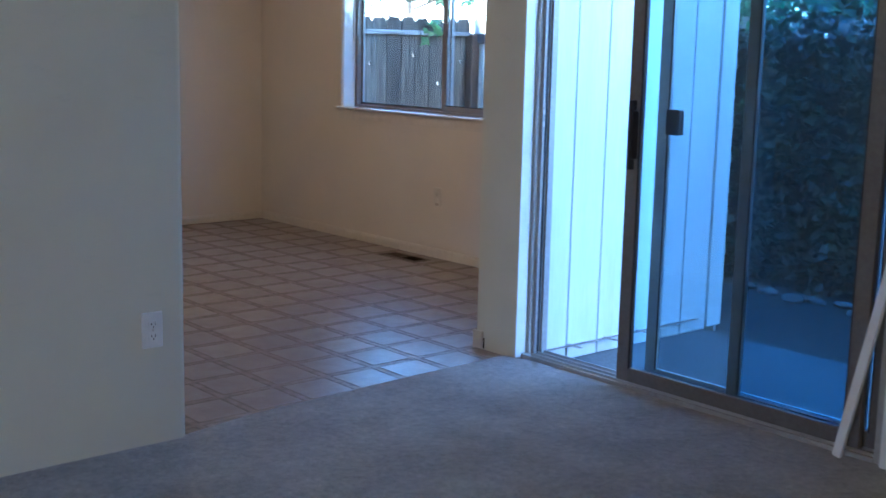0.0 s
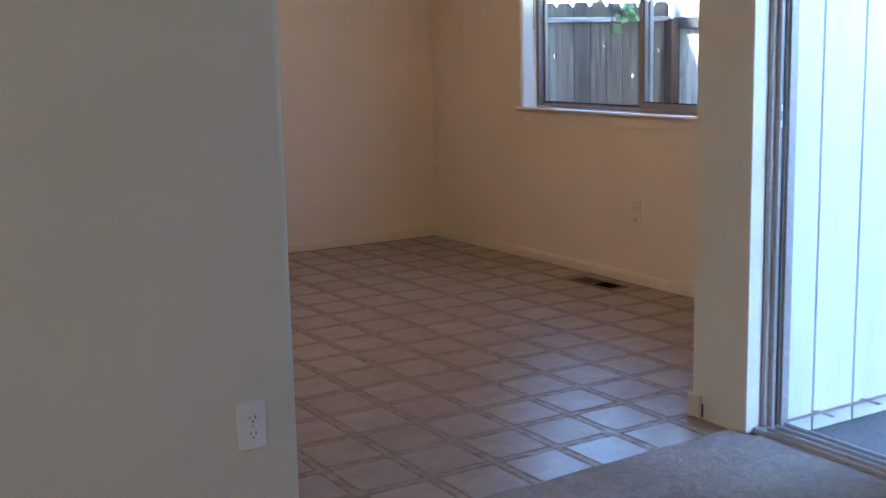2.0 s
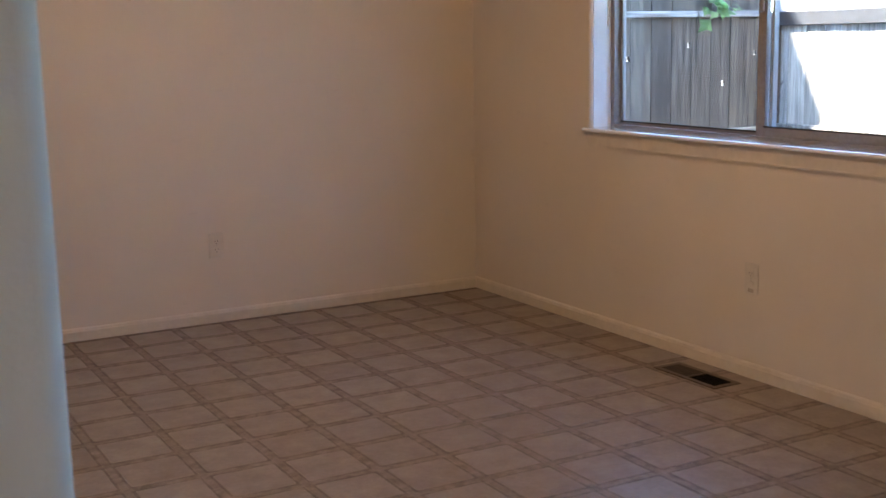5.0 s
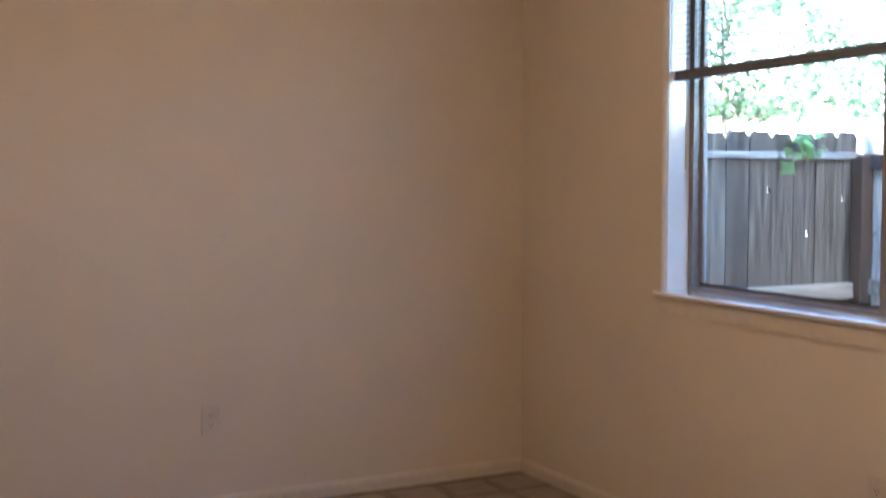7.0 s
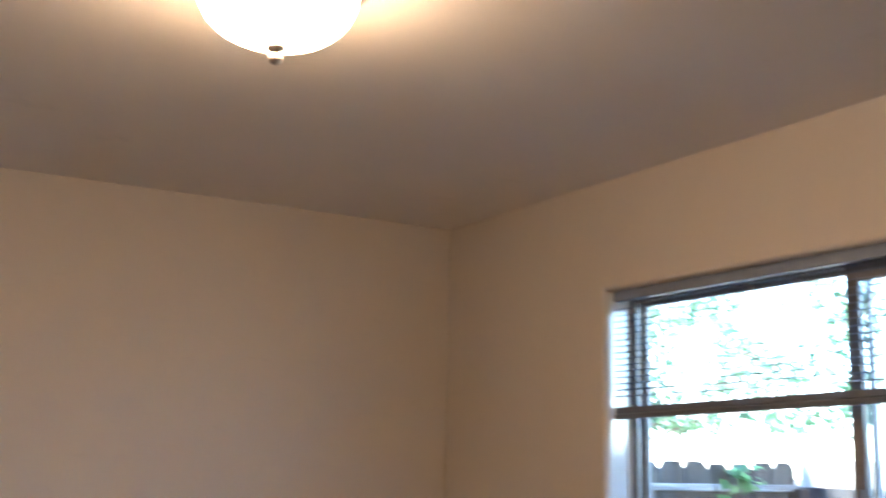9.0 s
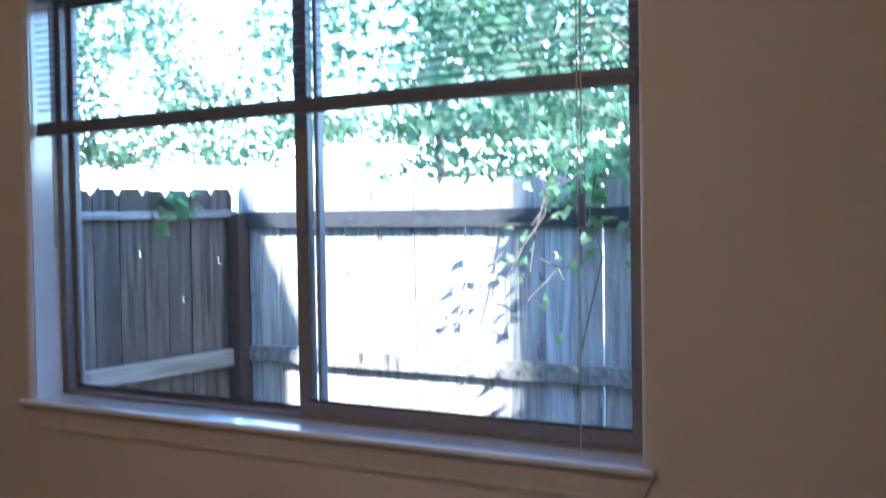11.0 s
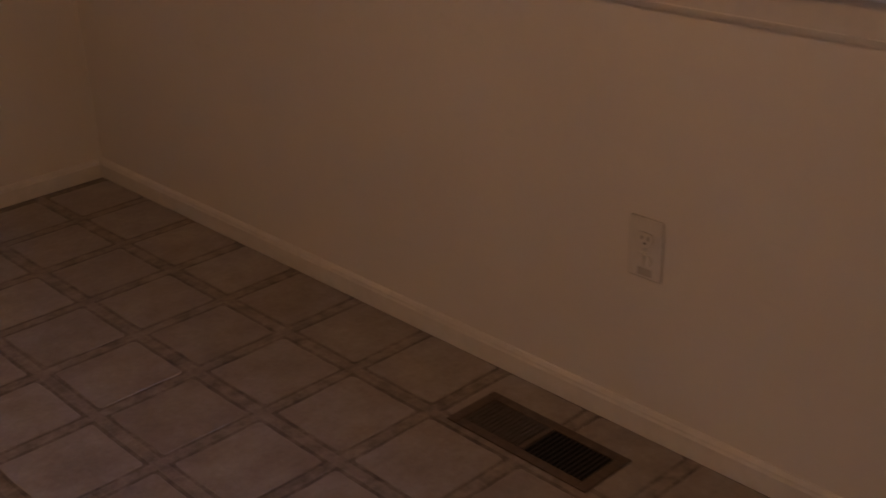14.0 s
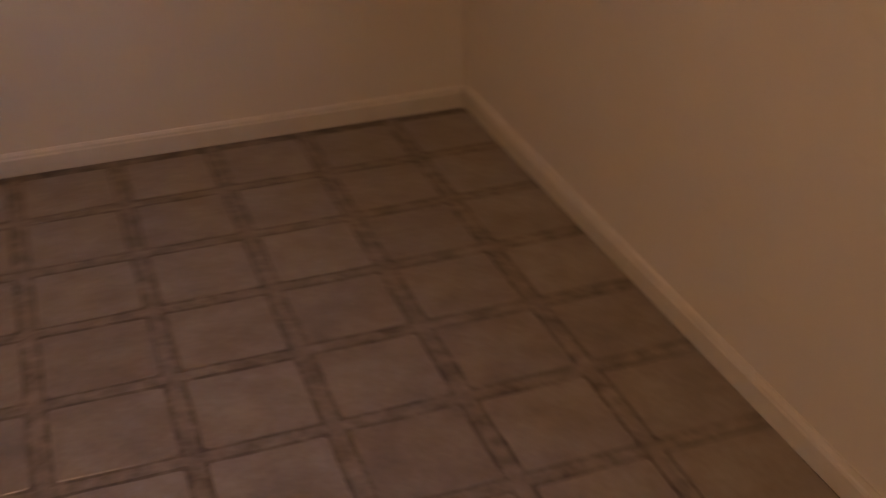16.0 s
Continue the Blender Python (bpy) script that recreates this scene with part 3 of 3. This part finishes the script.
# ---- sliding patio door ----
JY = DY1 - 0.0065
jamb = prism([(-1.242, JY), (-1.242, JY - 0.018), (-1.227, JY - 0.018), (-1.227, JY - 0.036), (-1.196, JY - 0.036), (-1.196, JY - 0.047), (-1.165, JY - 0.047), (-1.165, JY)], 2, 0.006, DZ1)
add_box(jamb, (-1.275, DY0 + 0.003, 0.006), (-1.165, DY0 + 0.04, DZ1), 0.002)
add_box(jamb, (-1.275, DY0 + 0.04, 0.0), (-1.165, JY - 0.002, 0.022), 0.002)
add_box(jamb, (-1.275, DY0 + 0.04, DZ1 - 0.045), (-1.165, JY - 0.002, DZ1 - 0.001), 0.002)
door = setting("door_1", jamb, ALU_J, "bronze aluminium sliding patio door standing partly open", "sliding door")
part("jamb_return", boxes(((-1.304, DY1 - 0.0062, 0.006), (-1.2425, DY1 - 0.0004, DZ1)), bevel=0.0015), WHITE, door, "white painted jamb return")
part("door_casing", boxes(((-1.305, DY0 - 0.028, 0.006), (-1.256, DY0 + 0.004, DZ1 + 0.03)), bevel=0.003), WHITE, door, "white painted jamb trim")
part("weatherstrip", boxes(((-1.214, JY - 0.040, 0.022), (-1.206, JY - 0.0365, DZ1 - 0.045))), SEAL, door, "dark pile weatherstrip")
for z0 in (0.985, 1.035):
    part("strike", boxes(((-1.2245, JY - 0.0385, z0), (-1.2165, JY - 0.0365, z0 + 0.022)), bevel=0.0006), WHITE, door, "bright worn strike plate")
for xt in (-1.262, -1.222, -1.182):
    part("track", boxes(((xt - 0.002, DY0 + 0.04, 0.022), (xt + 0.002, JY - 0.05, 0.034))), ALU_L, door, "worn aluminium track")


def leaf(y0, y1, x0, x1, w, mat, glass, zb=0.036, wb=0.055):
    f = part("door_leaf", boxes(((x0, y0, zb), (x1, y0 + w, DZ1 - 0.05)), ((x0, y1 - w, zb), (x1, y1, DZ1 - 0.05)), ((x0, y0 + w, zb), (x1, y1 - w, zb + wb)),
             ((x0, y0 + w, DZ1 - 0.05 - w), (x1, y1 - w, DZ1 - 0.05)), bevel=0.002), mat, door)
    if glass:
        xm = (x0 + x1) / 2
        g = part("pane", boxes(((xm - 0.0025, y0 + w - 0.004, zb + wb - 0.004), (xm + 0.0025, y1 - w + 0.004, DZ1 - 0.046 - w))), glass, f, "blue-tinted door glass")
        g.visible_shadow = False
    part("seal", boxes(((x0 - 0.001, y0 + w - 0.005, zb + wb - 0.004), (x0 + 0.004, y0 + w, DZ1 - 0.05 - w)), ((x0 - 0.001, y1 - w, zb + wb - 0.004), (x0 + 0.004, y1 - w + 0.005, DZ1 - 0.05 - w))), SEAL, f, "black rubber glazing bead")
    return f


slide = leaf(-5.640, -4.598, -1.272, -1.246, 0.062, ALU, GLASS_D)
part("handle", boxes(((-1.300, -4.638, 0.86), (-1.288, -4.620, 1.12)), ((-1.290, -4.638, 0.86), (-1.271, -4.620, 0.90)), ((-1.290, -4.638, 1.08), (-1.271, -4.620, 1.12)), bevel=0.003), BLACK, slide, "black pull handle")
part("latch_plate", boxes(((-1.277, -4.650, 0.90), (-1.271, -4.612, 1.08)), bevel=0.002), BLACK, slide)
leaf(DY0 + 0.04, -5.085, -1.232, -1.206, 0.05, ALU, GLASS_D)
screen = leaf(-5.62, -4.675, -1.194, -1.174, 0.055, ALU_L, None)
g = part("screen_mesh", boxes(((-1.185, -5.57, 0.088), (-1.183, -4.725, DZ1 - 0.10))), SCREEN, screen, "fine grey insect screen")
g.visible_shadow = False
part("screen_latch", boxes(((-1.204, -4.785, 0.995), (-1.170, -4.722, 1.090)), bevel=0.006, segs=2), BLACK, screen, "black screen door latch")
# leaning security bar
bar = thing("security_bar", "white painted wooden bar leaning in the door corner", "bar")
part("bar", boxes(((-0.009, -0.016, 0), (0.009, 0.016, 1.15)), bevel=0.002), WHITE, bar)
bar.matrix_basis = pose(-1.318, -5.592, 0.010, 11.5, 0, 0)

# ---- outdoors ----
gm = bmesh.new()
for i in range(41):
    for j in range(41):
        u, w = (i - 20) / 20, (j - 20) / 20
        x, y = 2 + math.copysign(abs(u) ** 3, u) * 600, -3 + math.copysign(abs(w) ** 3, w) * 600
        gm.verts.new((x, y, -0.12 + 0.012 * noise.noise((x * 1.7, y * 1.7, 0))))
gm.verts.ensure_lookup_table()
for i in range(40):
    for j in range(40):
        gm.faces.new([gm.verts[k] for k in (i * 41 + j, (i + 1) * 41 + j, (i + 1) * 41 + j + 1, i * 41 + j + 1)])
setting("ground", gm, SOIL, "dark bare garden soil beyond the patio", "ground")
# unseen blocker, added to keep the sun out of the side opening
setting("sun_block_wall", boxes(((-9.6, -22, -0.15), (-9.4, -3.0, 5.4))), SIDING, "unseen pale wall added to keep sun out of the living room", "exterior wall")
# added pale sheet, so knots and gaps in the fence show bright
setting("bright_gap_ground", boxes(((2.8, -6.0, -0.2), (40.0, 40.0, -0.09))), PALE_GROUND, "pale ground sheet added to show bright through the fence gaps", "ground")
setting("patio", boxes(((-1.16, -9.0, -0.16), (0.06, -4.0, -0.07)), bevel=0.012, segs=2), CONCRETE, "grey concrete patio slab", "patio")
sid = setting("siding_wall", boxes(((-1.16, -4.0, -0.06), (0.175, -3.985, H))), SIDING, "white painted vertical grooved wood siding", "exterior wall")
setting("exterior_wall_east", boxes(((0.175, -4.0, -0.10), (0.19, WY0 - 0.01, H)), ((0.175, WY1 + 0.01, -0.10), (0.19, 0.14, H)), ((0.175, WY0 - 0.01, -0.10), (0.19, WY1 + 0.01, WZ0 - 0.01)), ((0.175, WY0 - 0.01, WZ1 + 0.01), (0.19, WY1 + 0.01, H))), SIDING,
        "white painted siding on the outside of the dining room", "exterior wall")
xs = [-1.16, -1.139] + [-0.937 + 0.2025 * k for k in range(5)] + [0.075]
for a, c in zip(xs, xs[1:]):
    o = new("siding_board", mesh_of("siding_board", boxes(((a + 0.005, -4.018, -0.068), (c - 0.005, -4.0, H - 0.01)), bevel=0.001), SIDING))
    o.parent = sid
part("corner_trim", boxes(((0.08, -4.026, -0.06), (0.195, -4.0, H - 0.01)), bevel=0.003), SIDING, sid, "white corner trim board")
# unseen mass and slope, shaped to cast the slanted shade on the back fence
setting("shade_block_upper", boxes(((-3.6, -4.015, H + 0.06), (0.19, 0.14, 3.5))), SIDING, "unseen sided block over the dining room, added for its shadow", "exterior wall")
setting("roof", prism([(-4.145, 3.5), (-3.595, 4.58), (0.2, 4.6), (0.2, 3.5)], 0, -3.6, 0.20), ROOF, "unseen steep slope added to cast the slanted fence shadow", "roof")
# unseen block, its height set to keep sun off the siding
setting("roof_shade_block", boxes(((-7.2, -9.7, H + 0.06), (-1.12, -4.02, 3.3))), ROOF, "unseen roof block over the living room, raised to shade the siding", "roof")
# unseen block, added so its edge ends the sun patch on the back fence
setting("shade_block_south", boxes(((-4.42, -20.0, -0.15), (0.5, -13.5, 10.4))), SIDING, "unseen tall block added to shade part of the back fence", "exterior wall")


def picket(w, h, hole=None):
    """A dog-eared fence board, its own x across, z up; hole: (x, z) of an open knot."""
    bm = bmesh.new()
    e = w / 2
    out = [(-e, -0.1), (e, -0.1), (e, h - 0.04), (e - 0.03, h), (-e + 0.03, h), (-e, h - 0.04)]
    if not hole:
        return prism(out, 1, 0, 0.017)
    hx, hz = hole
    r = 0.015
    lo = [(-e, -0.1), (e, -0.1), (e, hz - r), (-e, hz - r)]
    up = [(-e, hz + r), (e, hz + r), (e, h - 0.04), (e - 0.03, h), (-e + 0.03, h), (-e, h - 0.04)]
    le = [(-e, hz - r), (hx - r, hz - r), (hx - r * 0.4, hz), (hx - r, hz + r), (-e, hz + r)]
    ri = [(hx + r, hz - r), (e, hz - r), (e, hz + r), (hx + r * 0.6, hz + r), (hx + r * 0.8, hz)]
    for o in (lo, up, le, ri):
        t = prism(o, 1, 0, 0.017)
        me = bpy.data.meshes.new("picket_piece")
        t.to_mesh(me)
        t.free()
        bm.from_mesh(me)
        bpy.data.meshes.remove(me)
    return bm


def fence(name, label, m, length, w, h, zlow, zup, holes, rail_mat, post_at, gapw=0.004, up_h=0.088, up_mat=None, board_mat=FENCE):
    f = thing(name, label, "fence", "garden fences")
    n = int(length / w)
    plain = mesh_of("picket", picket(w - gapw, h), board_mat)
    rng = random.Random(len(label))
    for i in range(n):
        x = (i + 0.5) * w
        hole = [(hx - x, hz) for hx, hz in holes if abs(hx - x) < w * 0.38]
        me = mesh_of("picket", picket(w - gapw, h, hole[0]), board_mat) if hole else plain
        o = new("picket", me)
        o.parent = f
        o.matrix_basis = pose(x + rng.uniform(-0.0025, 0.0025), 0.001 * rng.uniform(-2, 2), -0.12 + rng.uniform(-0.008, 0.008) + 0.12, 0, rng.uniform(-0.35, 0.35), 0)
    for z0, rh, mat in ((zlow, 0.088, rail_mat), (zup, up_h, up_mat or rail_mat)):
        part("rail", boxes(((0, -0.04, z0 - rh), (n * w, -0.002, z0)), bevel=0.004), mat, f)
    for x in post_at:
        part("post", boxes(((x - 0.045, -0.09, -0.15), (x + 0.045, -0.003, h - 0.13)), bevel=0.006), POST, f, "brown redwood post")
    f.matrix_basis = m
    return f


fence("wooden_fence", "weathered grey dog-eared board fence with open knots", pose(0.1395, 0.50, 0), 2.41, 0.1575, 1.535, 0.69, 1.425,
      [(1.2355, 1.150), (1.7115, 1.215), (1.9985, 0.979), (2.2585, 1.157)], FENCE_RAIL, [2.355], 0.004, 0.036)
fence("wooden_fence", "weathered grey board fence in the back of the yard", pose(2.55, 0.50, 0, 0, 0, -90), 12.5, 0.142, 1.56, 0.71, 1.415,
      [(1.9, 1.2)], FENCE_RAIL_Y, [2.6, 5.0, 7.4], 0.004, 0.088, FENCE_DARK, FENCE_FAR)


# ---- plants ----
def leaf_cloud(points, size, rng, lobes=True):
    """Many small leaves, each a folded, pointed blade of six triangles at most."""
    vs, fs = [], []
    for p in points:
        s = size * rng.uniform(0.6, 1.25)
        d = Vector((rng.uniform(-1, 1), rng.uniform(-1, 1), rng.uniform(-0.9, 0.35))).normalized()
        side = d.cross(Vector((rng.uniform(-1, 1), rng.uniform(-1, 1), rng.uniform(-0.3, 1)))).normalized()
        up = d.cross(side) * 0.18
        p = Vector(p)
        k = len(vs)
        if lobes:
            vs += [p, p + d * s * 0.35 + side * s * 0.5 + up * s, p + d * s * 0.55 + side * s * 0.22, p + d * s, p + d * s * 0.55 - side * s * 0.22, p + d * s * 0.35 - side * s * 0.5 + up * s]
            fs += [(k, k + 1, k + 2), (k, k + 2, k + 3), (k, k + 3, k + 4), (k, k + 4, k + 5)]
        else:
            vs += [p, p + d * s * 0.45 + side * s * 0.4 + up * s, p + d * s, p + d * s * 0.45 - side * s * 0.4 + up * s]
            fs += [(k, k + 1, k + 2), (k, k + 2, k + 3)]
    return vs, fs


def leaves(name, points, size, mat, parent, seed, lobes=True, label=""):
    vs, fs = leaf_cloud(points, size, random.Random(seed), lobes)
    me = bpy.data.meshes.new(name)
    me.from_pydata([tuple(v) for v in vs], [], fs)
    me.materials.append(mat)
    o = new(name, me)
    o.parent = parent
    return tagged(o, label, kind="stuff")


def limb(bm, p, q, r0, r1, n=7):
    p, q = Vector(p), Vector(q)
    m = (q - p).to_track_quat("Z", "Y").to_matrix()
    a, c = [[bm.verts.new(o + m @ Vector((r * math.cos(2 * math.pi * i / n), r * math.sin(2 * math.pi * i / n), 0))) for i in range(n)] for o, r in ((p, r0), (q, r1))]
    for i in range(n):
        bm.faces.new((a[i], a[(i + 1) % n], c[(i + 1) % n], c[i])).smooth = True


def tree(x, y, height, spread, count, size, seed, zmin):
    rng = random.Random(seed)
    t = thing("garden_tree", "leafy green broadleaf tree behind the fence", "tree", "trees behind the fence", (x, y, -0.12))
    tb, bb = bmesh.new(), bmesh.new()
    limb(tb, (0, 0, -0.1), (0.05, 0.08, height * 0.3), 0.10, 0.06)
    limb(tb, (0.05, 0.08, height * 0.3), (-0.03, 0.15, height * 0.8), 0.06, 0.015)
    pts = []
    for i in range(34):
        a, hz = rng.uniform(0, 2 * math.pi), rng.uniform(0.27, 0.8) * height
        rr = spread * rng.uniform(0.45, 1.0)
        p0 = Vector((0.04, 0.1, hz * 0.85))
        p1 = Vector((rr * 0.55 * math.cos(a), rr * 0.55 * math.sin(a), hz + rng.uniform(0.1, 0.5)))
        p2 = Vector((rr * math.cos(a), rr * math.sin(a), hz + rng.uniform(-0.5, 0.6)))
        limb(bb, p0, p1, 0.018, 0.011, 5)
        limb(bb, p1, p2, 0.011, 0.003, 5)
        for _ in range(count // 34):
            f = rng.random() ** 0.8
            q = (p0.lerp(p1, f * 2) if f < 0.35 else p1.lerp(p2, f * 1.5 - 0.5)) + Vector((rng.gauss(0, 0.22), rng.gauss(0, 0.22), rng.gauss(-0.05, 0.2)))
            q.z = max(q.z, zmin + rng.uniform(0, 0.25))
            pts.append(q)
    part("trunk", tb, BARK, t)
    part("branches", bb, BARK, t)
    leaves("crown", pts, size, LEAF, t, seed + 1)
    return t


tree(7.0, -0.7, 5.1, 4.2, 7200, 0.125, 12, 1.75)
tree(8.5, 8.7, 5.2, 3.6, 3900, 0.13, 11, 2.2)
tree(10.5, 4.2, 5.9, 3.6, 4200, 0.14, 13, 2.5)
# vine creeping over the fence
vine = thing("climbing_vine", "green leafy vine trailing over the board fence", "vine", at=(2.43, -2.05, 0))
rng = random.Random(21)
sb, pts = bmesh.new(), []
for i in range(18):
    p = Vector((rng.uniform(-0.05, 0.1), rng.uniform(-0.8, 0.55), 1.60))
    for k in range(6):
        q = p + Vector((rng.uniform(-0.06, 0.02), rng.uniform(-0.02, 0.2) - 0.07, rng.uniform(-0.26, 0.06)))
        limb(sb, p, q, 0.004, 0.003, 4)
        pts += [p.lerp(q, rng.random()) + Vector((rng.gauss(0, 0.04), rng.gauss(0, 0.05), rng.gauss(0, 0.05))) for _ in range(max(1, 7 - 2 * k))]
        p = q
part("stem", sb, BARK, vine)
leaves("foliage", pts, 0.07, VINE, vine, 22)
# sprig hanging over the near fence rail
sprig = thing("vine_sprig", "bright green leaf cluster hanging over the fence rail", "vine", at=(2.03, 0.43, 1.45))
rng = random.Random(5)
sb = bmesh.new()
limb(sb, (0.02, 0.12, 0.12), (0, 0, 0.04), 0.004, 0.003, 5)
limb(sb, (0, 0, 0.04), (-0.02, -0.02, -0.1), 0.003, 0.002, 5)
part("stem", sb, BARK, sprig)
leaves("foliage", [(rng.gauss(0, 0.04), rng.gauss(-0.02, 0.02), rng.gauss(0.02, 0.045)) for _ in range(18)], 0.10, VINE, sprig, 6)
# ivy hedge beside the patio
hedge = thing("ivy_hedge", "dense dark green ivy hedge beside the patio", "hedge", at=(1.75, -6.2, -0.12))
rng = random.Random(31)
pts = []
for _ in range(15000):
    y, z = rng.uniform(-3.6, 3.55), rng.uniform(0.0, 2.5) ** 1.0
    bulge = 0.28 * noise.noise((y * 1.1, z * 1.3, 3)) + 0.10 * noise.noise((y * 4, z * 4, 7))
    top = 1.72 + 0.35 * noise.noise((y * 1.5, 0, 9))
    if z < top:
        pts.append((-0.25 - bulge + abs(rng.gauss(0, 0.09)), y, z))
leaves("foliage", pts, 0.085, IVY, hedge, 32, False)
hb = bmesh.new()
for k in range(22):
    y = -3.5 + k * 0.32
    limb(hb, (0, y, -0.1), (0.02, y + 0.1, 1.5), 0.03, 0.015, 6)
part("stem", hb, BARK, hedge)
# dark block paints the shade deep between the ivy leaves
part("backing", boxes(((-0.08, -3.6, 0), (0.12, 3.5, 1.5))), grained("ivy_shade", (0.008, 0.013, 0.007), (0.02, 0.03, 0.014), 0.95, 14, 3, 0.8, 0.03), hedge, "dark block painted as the shade inside the hedge")
# stones edging the bed
rng = random.Random(41)
for k in range(22):
    y = -3.4 - k * 0.17
    bm = bmesh.new()
    bmesh.ops.create_icosphere(bm, subdivisions=2, radius=1)
    s = (rng.uniform(0.03, 0.075), rng.uniform(0.035, 0.08), rng.uniform(0.02, 0.04))
    for v in bm.verts:
        w = 1 + 0.25 * noise.noise(v.co * 1.4 + Vector((k, 0, 0)))
        v.co = Vector((v.co.x * s[0] * w, v.co.y * s[1] * w, v.co.z * s[2] * w))
    o = solid("garden_stone", bm, STONE, "rough grey stone edging the garden bed", "stone", "bed edging stones")
    o.location = (1.25 + rng.uniform(-0.12, 0.12), y + rng.uniform(-0.05, 0.05), -0.105)

# ---- vinyl squares of the dining floor ----
vinyl = setting("floor", boxes(((-3.33, -3.82, -0.0013), (-3.3, -3.79, -0.001))), JOINT, "tan vinyl floor with embossed squares and brown joint strips", "floor")
jm = JOINT.copy()
jm.name = "vinyl_joint_middle"
for n in jm.node_tree.nodes:
    if n.type == "VALTORGB":
        for el, c in zip(n.color_ramp.elements, ((0.105, 0.077, 0.062), (0.205, 0.165, 0.14), (0.285, 0.24, 0.208))):
            el.color = (*c, 1)
x_lines = [-0.222 + TX * k for k in range(1, -15, -1)]
y_lines = [-0.498 + TY * k for k in range(3, -17, -1)]
for x in x_lines:
    if -3.3 < x < -0.03:
        part("joint_strip", boxes(((x - 0.0115, -4.1, -0.0012), (x + 0.0115, -0.012, -0.0005))), jm, vinyl)
for y in y_lines:
    if -4.1 < y < -0.03:
        part("joint_strip", boxes(((-3.33, y - 0.0115, -0.0012), (-0.012, y + 0.0115, -0.0008))), jm, vinyl)
full = {}
trng = random.Random(8)
for xa in x_lines[1:]:
    for ya in y_lines[1:]:
        x0, x1 = max(xa + TJ / 2, -3.33), min(xa + TX - TJ / 2, -0.012)
        y0, y1 = max(ya + TJ / 2, -4.14), min(ya + TY - TJ / 2, -0.012)
        if x1 - x0 < 0.01 or y1 - y0 < 0.01 or (y0 < -3.83 and x0 > -1.32):
            continue
        if x0 < -2.9 and y0 < -4.0:
            continue
        key = (round(x1 - x0, 3), round(y1 - y0, 3), trng.randrange(4))
        if key not in full:
            hx, hy = key[0] / 2, key[1] / 2
            c = min(0.006, hx / 2, hy / 2)
            out = []
            for (px, py), (qx, qy) in (((-hx + c, -hy), (hx - c, -hy)), ((hx, -hy + c), (hx, hy - c)), ((hx - c, hy), (-hx + c, hy)), ((-hx, hy - c), (-hx, -hy + c))):
                for k in range(4):
                    out.append((px + (qx - px) * k / 3 + trng.uniform(-0.0016, 0.0016), py + (qy - py) * k / 3 + trng.uniform(-0.0016, 0.0016)))
            bm = bmesh.new()
            lo = [bm.verts.new((*p, -0.0016)) for p in out]
            hi = [bm.verts.new((p[0] * (1 - 0.0022 / hx), p[1] * (1 - 0.0022 / hy), 0.0)) for p in out]
            for i in range(16):
                bm.faces.new((lo[i], lo[(i + 1) % 16], hi[(i + 1) % 16], hi[i]))
            bm.faces.new(hi)
            full[key] = mesh_of("tile", bm, VINYL)
        o = new("tile", full[key])
        o.parent = vinyl
        o.location = ((x0 + x1) / 2, (y0 + y1) / 2, 0)
